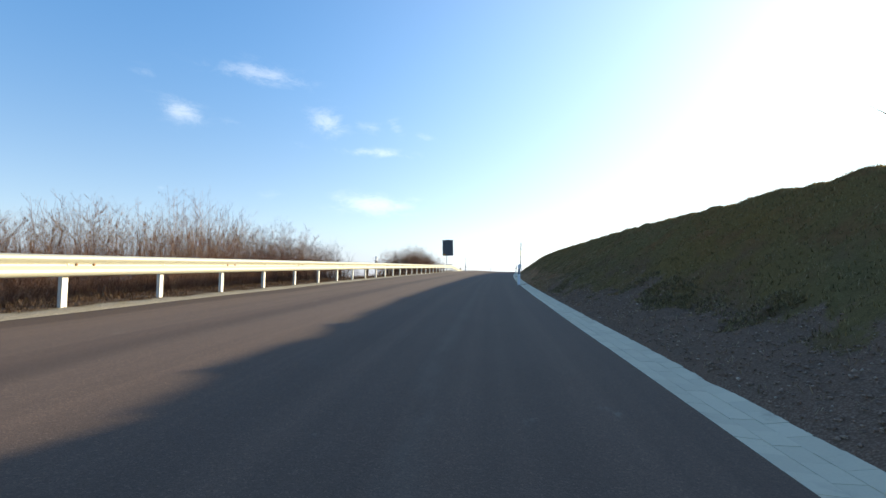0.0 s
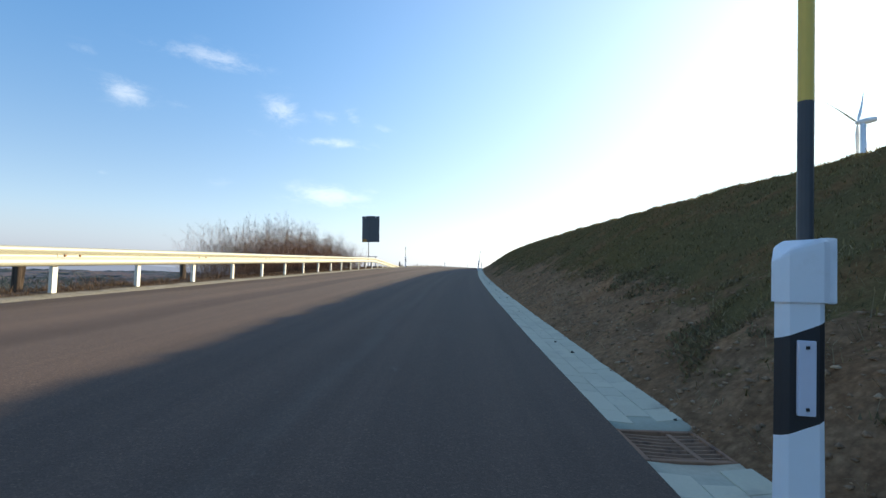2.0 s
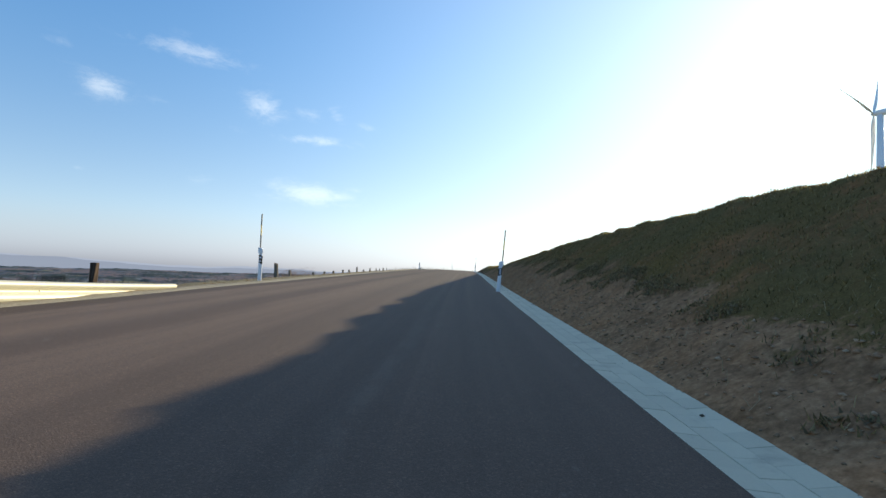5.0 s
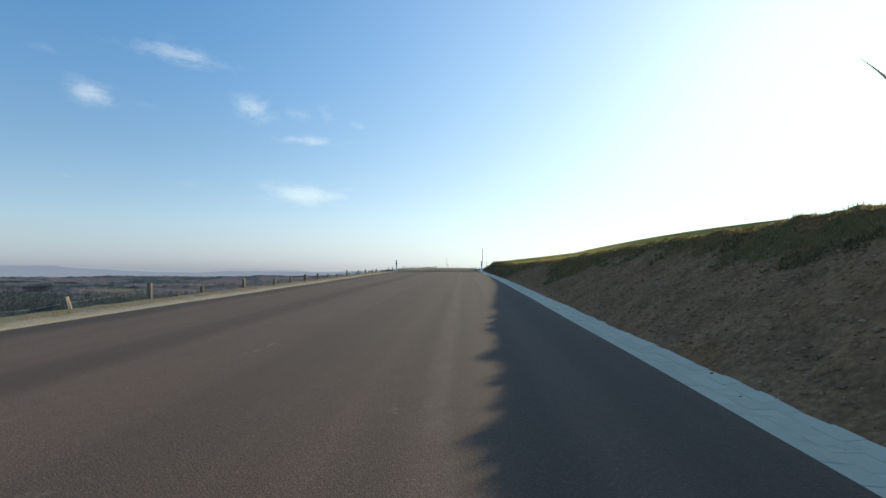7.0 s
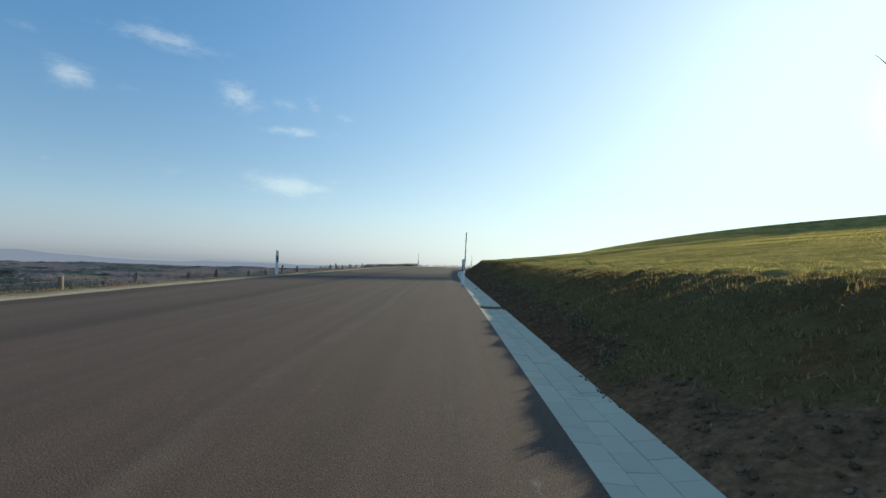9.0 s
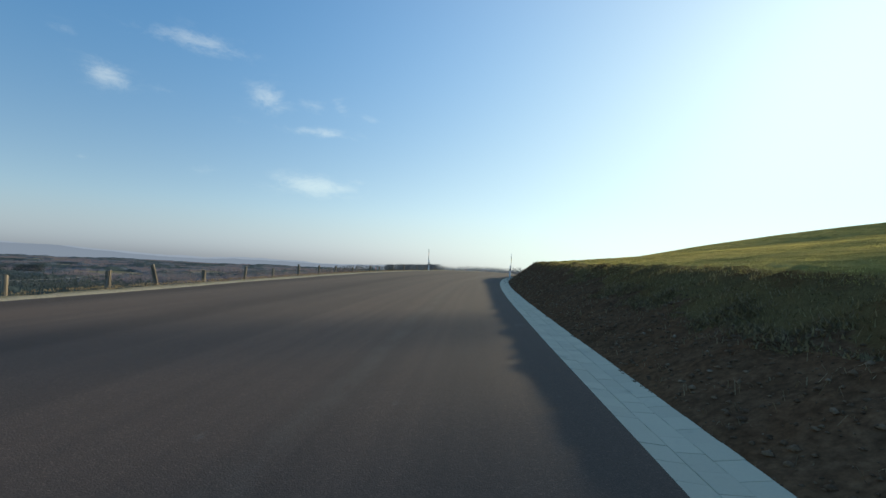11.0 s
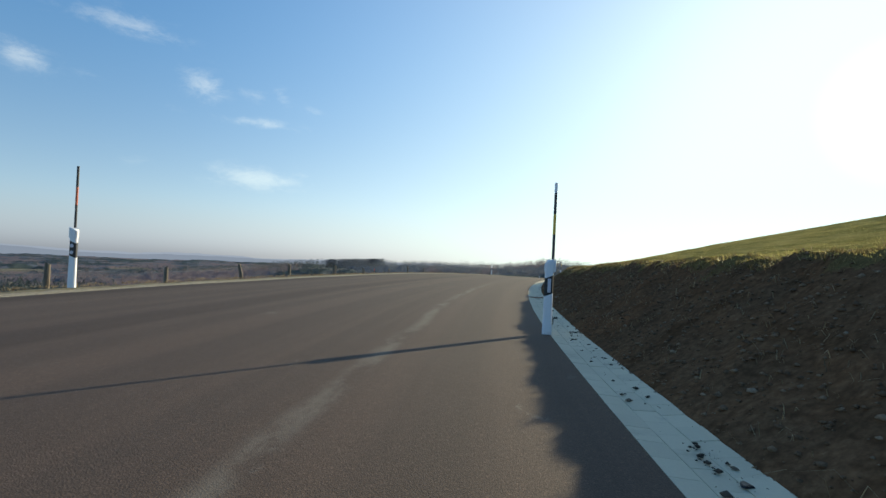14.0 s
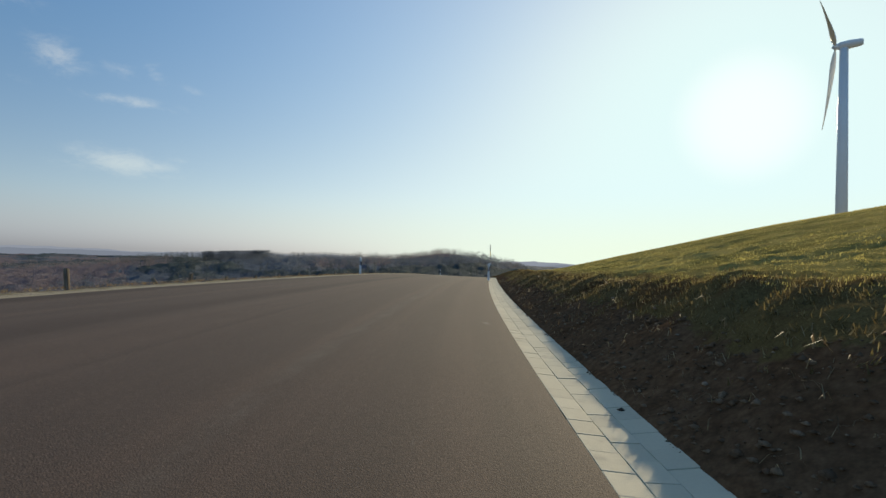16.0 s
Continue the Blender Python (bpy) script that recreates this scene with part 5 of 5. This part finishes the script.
def build_stones():
    g = np.random.default_rng(31)
    n = 9000
    s, x = g.uniform(-8, 17.0, n), g.uniform(0, 1, n)
    u = GUTTER + 0.03 + x * 1.9
    keep = (g.uniform(0, 1, n) < np.clip((17.0 - s) / 3, 0, 1) * np.clip((2.3 - u) / 0.5, 0.1, 1)) & (turf_at(s, u) < 0.03)
    s, u = s[keep], u[keep]
    lumps("gravel", on_bank(s, u, 0.012), g.uniform(0.007, 0.021, len(s)), M_GRAVEL, "loose grey crushed gravel beside the gutter", "gravel", 32)
    n = 140000
    s, u = g.uniform(8, 226, n), g.uniform(GUTTER + 0.03, 3.8, n)
    dens = np.interp(s, [8, 30, 60, 95, 100, 140, 150, 226], [0.6, 0.7, 0.7, 0.8, 0.9, 0.9, 1.0, 0.9])
    keep = (turf_at(s, u) < 0.05) & (g.uniform(0, 1, n) < dens)
    s, u = s[keep], u[keep]
    size = 0.007 + 0.026 * g.uniform(0, 1, len(s)) ** 3
    low = s < 107
    lumps("soil_clods", on_bank(s[low], u[low], 0.003), size[low], M_CLAY, "crumbled pale brown soil clods on the bare bank", "soil", 33)
    lumps("soil_clods", on_bank(s[~low], u[~low], 0.003), size[~low], M_CLOD, "crumbled dark soil clods on the bare bank", "soil", 36)
    n = 16000
    s, u = g.uniform(14, 226, n), GUTTER + 0.04 + 3.2 * g.uniform(0, 1, n) ** 1.3
    nest = np.array([noise.noise((a * 0.9, c * 1.2, 41.0)) for a, c in zip(s, u)])
    keep = (turf_at(s, u) < 0.02) & (nest + g.normal(0, 0.2, n) > 0.08)
    s, u = s[keep], u[keep]
    size = 0.010 + 0.026 * g.uniform(0, 1, len(s)) ** 3
    for sel, mat, label, seed in ((s < 107, M_CLAY, "fist-sized pale clods of subsoil on the bare bank", 37), (s >= 107, M_CLOD, "fist-sized dark clods of soil on the bare bank", 38)):
        lumps("soil_clods", on_bank(s[sel], u[sel], 0.006), size[sel], mat, label, "soil", seed, 0.6)
    n = 2400
    s = np.concatenate([g.normal(76.5, 3.0, n // 10), g.normal(172, 9, n // 3), g.normal(42, 8, n // 14)])
    u = GUTTER * g.uniform(0.05, 1.0, len(s)) ** 0.4
    for a, c, k in ((179.85, 0.3, 70), (173.2, 0.28, 40), (181.4, 0.34, 30)):          # little heaps
        s, u = np.concatenate([s, g.normal(a, 0.13, k)]), np.concatenate([u, g.normal(c, 0.045, k)])
    lumps("soil_crumbs", at(s, -u, -0.004, False), 0.003 + np.where(s > 140, 0.027, 0.022) * g.uniform(0, 1, len(s)) ** 6, M_CRUMB, "scattered dark soil crumbs on the pale gutter", "soil", 34, 0.6)

    n = 24000
    s = g.uniform(-6, 226, n)
    reach = np.array([max(0.0, noise.noise((a * 0.8, 0.0, 51.0)) * 0.07 + noise.noise((a * 3.1, 0.0, 52.0)) * 0.06) for a in s]) * np.interp(s, [14, 24], [0.5, 1.0])
    u = GUTTER + 0.03 - (reach + 0.03) * g.uniform(0, 1, n)
    size = 0.004 + 0.013 * g.uniform(0, 1, n) ** 3
    for sel, mat, label, seed in (((s < 107) & (s > 14), M_CLAY, "pale soil spilled over the edge of the gutter", 41), (s >= 107, M_CLOD, "dark soil spilled over the edge of the gutter", 42), (s <= 14, M_GRAVEL, "grey gravel spilled over the edge of the gutter", 43)):
        lumps("spilled_soil", at(s[sel], -u[sel], 0.002, False), size[sel], mat, label, "soil", seed, 0.6)


build_turf()
build_stones()


# ---- small things by the fence and on the gutter ----
def build_stake(s):
    x, y, z = at(s, width(s) + 1.5, -0.25)
    ob = thing("marker_stake", None, "short red-topped wooden marker stake by the fence", "stake", "marker stakes", m=pose(x, y, z, 3, -2, 20))
    part("stick", box(0.03, 0.03, 0.38, 0, 0, 0, 0.003), M_WOOD, ob)
    part("tip", box(0.034, 0.034, 0.14, 0, 0, 0.3, 0.004), M_RED, ob, "faded red paint")


M_RED = plain("faded_red_paint", (0.55, 0.10, 0.08), 0.6, 0, 0.2, 30.0)
for s in (166.2, 197.8):
    build_stake(s)


def build_scrap(s, u, w_, d, turn):
    bm = box(w_, d, 0.012, 0, 0, 0, 0.003)
    bmesh.ops.subdivide_edges(bm, edges=bm.edges[:], cuts=2)
    for v in bm.verts:
        v.co += Vector((noise.noise(v.co * 30), noise.noise(v.co * 30 + Vector((5, 0, 0))), 0.6 * noise.noise(v.co * 22 + Vector((0, 9, 0))))) * 0.02
    me = bpy.data.meshes.new("scrap")
    bm.to_mesh(me)
    bm.free()
    me.materials.append(M_BLACK)
    x, y, z = at(s, -u, -0.004, False)
    thing("scrap", me, "small black scrap lying on the pale gutter", "scrap", "scraps", m=pose(x, y, z, 0, 0, turn))


for a in ((42.05, 0.31, 0.10, 0.05, 30), (40.35, 0.17, 0.035, 0.02, 70), (40.2, 0.33, 0.03, 0.02, 10), (44.7, 0.2, 0.04, 0.03, 50), (122.95, 0.375, 0.15, 0.07, 80), (184.95, 0.25, 0.12, 0.05, 20), (172.9, 0.32, 0.05, 0.035, 10)):
    build_scrap(*a)


# ---- loose things on the bank ----
def build_paper(s, u, size, turn):
    bm = bmesh.new()
    bmesh.ops.create_grid(bm, x_segments=6, y_segments=5, size=size / 2)
    for v in bm.verts:
        v.co.y *= 0.7
        v.co.z += 0.35 * size * noise.noise(Vector((v.co.x / size * 2.2, v.co.y / size * 2.2, s)))
    bmesh.ops.solidify(bm, geom=bm.faces[:], thickness=0.0015)
    me = bpy.data.meshes.new("paper")
    bm.to_mesh(me)
    bm.free()
    me.materials.append(M_PAPER)
    x, y, z = on_bank(np.array([s]), np.array([u]), 0.012)[0]
    thing("paper", me, "crumpled white scrap of paper on the bare soil", "litter", "paper litter", m=pose(x, y, z, 0, -20, turn))


M_PAPER = plain("white_paper", (0.72, 0.70, 0.66), 0.8, 0, 0.1, 30.0)
for a in ((17.08, 0.79, 0.05, 20), (18.0, 1.46, 0.05, 70), (41.88, 0.48, 0.04, 10), (41.73, 0.73, 0.04, 120), (183.87, 0.68, 0.05, 40)):
    build_paper(*a)


def build_stick(s, u, length, turn, r=0.014):
    x, y, z = on_bank(s, u, 0.03)
    bm = tube([(-length / 2, 0, 0), (-length * 0.2, 0.03, 0.03), (length * 0.15, 0.02, 0.035), (length / 2, -0.04, 0.01)], [r, r * 1.05, r * 0.9, r * 0.5], 7)
    me = bpy.data.meshes.new("stick")
    bm.to_mesh(me)
    bm.free()
    me.materials.append(M_DRY)
    thing("stick", me, "pale dry stick lying on the soil bank", "stick", "sticks", m=pose(x, y, z, 0, -30, turn))


STICKS = [(152.6, 1.25, 0.34, 60, 0.016), (152.9, 1.45, 0.5, 150, 0.008), (152.3, 1.1, 0.22, 20, 0.006), (151.6, 1.5, 0.35, 70, 0.009), (9.8, 1.6, 0.5, 140, 0.01), (30.5, 1.5, 0.4, 100, 0.008), (113.6, 1.1, 0.28, 80, 0.01), (192.0, 1.7, 0.5, 170, 0.007), (121.25, 1.03, 0.3, 40, 0.008), (120.78, 0.74, 0.25, 110, 0.007)]
for a in STICKS:
    build_stick(*a)


# ---- far woods and hills ----
def crowns(name, X, Y, Z, H, Wd, per, fine, conical, mat, label, g):
    """Tree crowns of many thin sprays round a trunk, as one mesh."""
    m = len(X)
    x, y, z, h, wd = (np.repeat(a, per) for a in (X, Y, Z, H, Wd))
    t = g.uniform(0, 1, m * per)
    if conical:
        hh = t ** 1.2
        rad = (1 - hh) * 0.8 + 0.08
    else:
        hh = 0.12 + 0.88 * t
        rad = np.sqrt(np.clip(1 - ((hh - 0.55) / 0.47) ** 2, 0.04, 1))
    a = g.uniform(0, 2 * math.pi, m * per)
    q = np.sqrt(g.uniform(0.05, 1, m * per))
    c = np.stack([x + np.cos(a) * rad * q * wd, y + np.sin(a) * rad * q * wd, z + hh * h], 1)
    size = (h * fine * g.uniform(0.5, 1.3, m * per))[:, None]
    d1, d2 = g.normal(0, 1, (m * per, 3)), g.normal(0, 1, (m * per, 3))
    d1[:, 2] += 1.6
    d1 /= np.linalg.norm(d1, axis=1)[:, None]
    d2 /= np.linalg.norm(d2, axis=1)[:, None]
    V = np.stack([c - d2 * size * 0.6, c + d2 * size * 0.6, c + d1 * size * 3.0], 1)
    w_ = 0.018 * H
    T = np.stack([np.stack([X - w_, Y, Z - 1.5], 1), np.stack([X + w_, Y, Z - 1.5], 1), np.stack([X, Y, Z + H * 0.8], 1)], 1)
    V = np.concatenate([V.reshape(-1, 3), T.reshape(-1, 3)])
    me = bpy.data.meshes.new(name)
    me.vertices.add(len(V))
    me.vertices.foreach_set("co", V.reshape(-1))
    k = len(V) // 3
    me.loops.add(k * 3)
    me.loops.foreach_set("vertex_index", np.arange(k * 3, dtype=np.int32))
    me.polygons.add(k)
    me.polygons.foreach_set("loop_start", np.arange(0, k * 3, 3, dtype=np.int32))
    me.update(calc_edges=True)
    me.materials.append(mat)
    me.validate()
    thing(name, me, label, "trees", kind="stuff")


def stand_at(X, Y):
    """Patches of conifers (over 0.3), brown leafless woods, and woods greyed for haze towards the sun."""
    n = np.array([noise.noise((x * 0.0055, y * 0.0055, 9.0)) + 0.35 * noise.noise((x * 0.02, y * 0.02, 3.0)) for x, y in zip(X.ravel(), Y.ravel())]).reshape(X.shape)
    # distance haze put into the tone: greyer with azimuth, towards the sun
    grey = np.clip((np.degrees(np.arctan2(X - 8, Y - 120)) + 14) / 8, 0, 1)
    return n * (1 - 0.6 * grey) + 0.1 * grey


def build_canopy():
    """The closed roof of the woods across the valley."""
    r = 230 * (4300 / 230) ** np.linspace(0, 1, 170)
    a = np.radians(np.linspace(-66, 44, 380))
    X, Y = 8 + np.sin(a)[None] * r[:, None], 120 + np.cos(a)[None] * r[:, None]
    Z, dist, l = far_z(X, Y)
    bump = np.array([noise.noise((x * 0.085, y * 0.05, 1.0)) * 5.0 + noise.noise((x * 0.02, y * 0.02, 6.0)) * 2.2 + noise.noise((x * 0.16, y * 0.08, 2.0)) for x, y in zip(X.ravel(), Y.ravel())]).reshape(X.shape)
    open_ = np.array([noise.noise((x * 0.0042, y * 0.0042, 4.0)) for x, y in zip(X.ravel(), Y.ravel())]).reshape(X.shape)
    stand = stand_at(X, Y)
    cover = np.clip((open_ + 0.30) / 0.05, 0, 1) * np.clip((dist - 265 - 60 * open_) / 12, 0, 1) * (l > 0)
    Z = Z - 9 + cover * (11.5 + bump + 4.5 * np.clip((stand - 0.18) / 0.04, 0, 1))
    m, n, b = material("haze_tinted_woods")
    p = coords(n)
    st = n.add("ShaderNodeAttribute", attr="stand").outputs["Fac"]
    f = n.noise(scaled(n, p, 1, 1, 0.4), 0.16, 6, 0.75)
    # the bluish cast in these colours stands for haze over the valley
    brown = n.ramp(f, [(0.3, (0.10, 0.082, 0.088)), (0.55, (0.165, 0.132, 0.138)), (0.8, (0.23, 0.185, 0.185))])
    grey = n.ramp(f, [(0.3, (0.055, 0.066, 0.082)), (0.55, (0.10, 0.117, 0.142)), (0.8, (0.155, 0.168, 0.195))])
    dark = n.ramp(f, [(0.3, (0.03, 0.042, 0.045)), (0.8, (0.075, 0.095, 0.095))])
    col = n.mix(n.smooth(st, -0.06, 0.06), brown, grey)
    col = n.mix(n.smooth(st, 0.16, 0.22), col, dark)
    finish(n, b, col, 0.95, 0, f, 0.3, 2.0, 0.05)
    thing("woods", grid_mesh("woods", np.stack([X, Y, Z], -1), m, None, {"stand": stand}), "brown and haze-grey winter woods filling the valley", "woods", kind="stuff")


def build_woods():
    g = np.random.default_rng(77)
    # crown colours carry the blue of the haze as well as bare twigs
    tones = [("bare_woods", blade_material("haze_brown_bare_crowns", (0.13, 0.104, 0.108), (0.195, 0.154, 0.156), (0.265, 0.212, 0.205)), "leafless brown trees across the valley", False),
             ("grey_woods", blade_material("haze_grey_bare_crowns", (0.08, 0.093, 0.113), (0.12, 0.136, 0.16), (0.17, 0.187, 0.21)), "leafless trees across the valley, coloured grey for haze", False),
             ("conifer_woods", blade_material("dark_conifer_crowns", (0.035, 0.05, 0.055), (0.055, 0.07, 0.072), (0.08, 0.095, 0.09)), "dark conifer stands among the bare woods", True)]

    def belt(n, r0, r1, keep_n, per, fine, a0=-64, a1=42):
        az = np.radians(g.uniform(a0, a1, n))
        r = r0 * (r1 / r0) ** g.uniform(0, 1, n)
        X, Y = 8 + np.sin(az) * r, 120 + np.cos(az) * r
        Z, dist, l = far_z(X, Y)
        wood = np.array([noise.noise((x * 0.0042, y * 0.0042, 4.0)) for x, y in zip(X, Y)])
        ok = (l > 0) & (dist > 270 + 60 * wood) & (wood > -0.29)
        X, Y, Z = X[ok][:keep_n], Y[ok][:keep_n], Z[ok][:keep_n]
        n = len(X)
        H = g.uniform(9, 14, n)
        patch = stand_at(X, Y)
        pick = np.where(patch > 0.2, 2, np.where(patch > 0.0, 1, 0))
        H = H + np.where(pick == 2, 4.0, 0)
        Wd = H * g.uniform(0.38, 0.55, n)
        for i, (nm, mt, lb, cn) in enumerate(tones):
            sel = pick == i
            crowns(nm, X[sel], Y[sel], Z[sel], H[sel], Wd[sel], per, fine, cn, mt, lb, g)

    BARE, DENSE = "leafless trees along the far ridge, coloured grey for haze", "dark square conifer plantation across the valley"
    # plantations with level tops and a row of single trees on the skyline of the ridge
    r = np.linspace(750, 1400, 60)
    for a0, a1, k, h0, h1, wide, tone, label in ((-6.6, -0.6, 300, 15, 16.5, 0.55, 1, BARE), (1.5, 4.0, 5, 12, 17, 0.3, 1, BARE), (7.5, 25.0, 120, 9, 17, 0.4, 1, BARE),
                                                    (-39.9, -37.9, 70, 17, 19, 0.5, 2, DENSE), (-41.4, -40.5, 26, 13, 16, 0.5, 2, DENSE), (-28.7, -27.7, 24, 11, 14, 0.5, 2, DENSE)):
        az = np.radians(g.uniform(a0, a1, k))
        X2, Y2 = 8 + np.sin(az)[:, None] * r[None], 120 + np.cos(az)[:, None] * r[None]
        Z2 = far_z(X2, Y2)[0]
        top = ((Z2 - 4) / r[None]).argmax(1)
        i = np.arange(k)
        H = g.uniform(h0, h1, k)
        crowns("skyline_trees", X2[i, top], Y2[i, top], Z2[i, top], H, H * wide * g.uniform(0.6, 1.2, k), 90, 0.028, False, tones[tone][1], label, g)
    belt(16000, 240, 1100, 7000, 44, 0.032)
    belt(5000, 850, 1350, 3000, 50, 0.03, -14, 25)
    belt(12000, 1100, 4000, 7000, 22, 0.05)


def build_hills():
    az = np.radians(np.arange(-75, 46, 0.2))
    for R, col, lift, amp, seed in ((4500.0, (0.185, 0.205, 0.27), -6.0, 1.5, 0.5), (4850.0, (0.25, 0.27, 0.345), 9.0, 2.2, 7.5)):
        # the hills emit an even blue that stands for the haze of distance
        m, n, b = material("glowing_haze_blue")
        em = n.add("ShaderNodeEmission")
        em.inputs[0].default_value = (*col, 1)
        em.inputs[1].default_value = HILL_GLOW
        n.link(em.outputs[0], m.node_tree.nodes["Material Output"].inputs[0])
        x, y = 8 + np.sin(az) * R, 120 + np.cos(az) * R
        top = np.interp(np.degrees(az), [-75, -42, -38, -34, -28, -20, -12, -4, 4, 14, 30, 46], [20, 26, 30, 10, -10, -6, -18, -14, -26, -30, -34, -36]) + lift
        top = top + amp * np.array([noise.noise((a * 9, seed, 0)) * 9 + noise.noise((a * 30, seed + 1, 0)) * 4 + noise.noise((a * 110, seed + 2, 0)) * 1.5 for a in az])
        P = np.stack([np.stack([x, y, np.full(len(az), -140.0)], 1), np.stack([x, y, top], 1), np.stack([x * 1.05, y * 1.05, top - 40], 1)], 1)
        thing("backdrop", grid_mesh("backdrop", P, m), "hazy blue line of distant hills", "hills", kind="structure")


build_canopy()
build_woods()
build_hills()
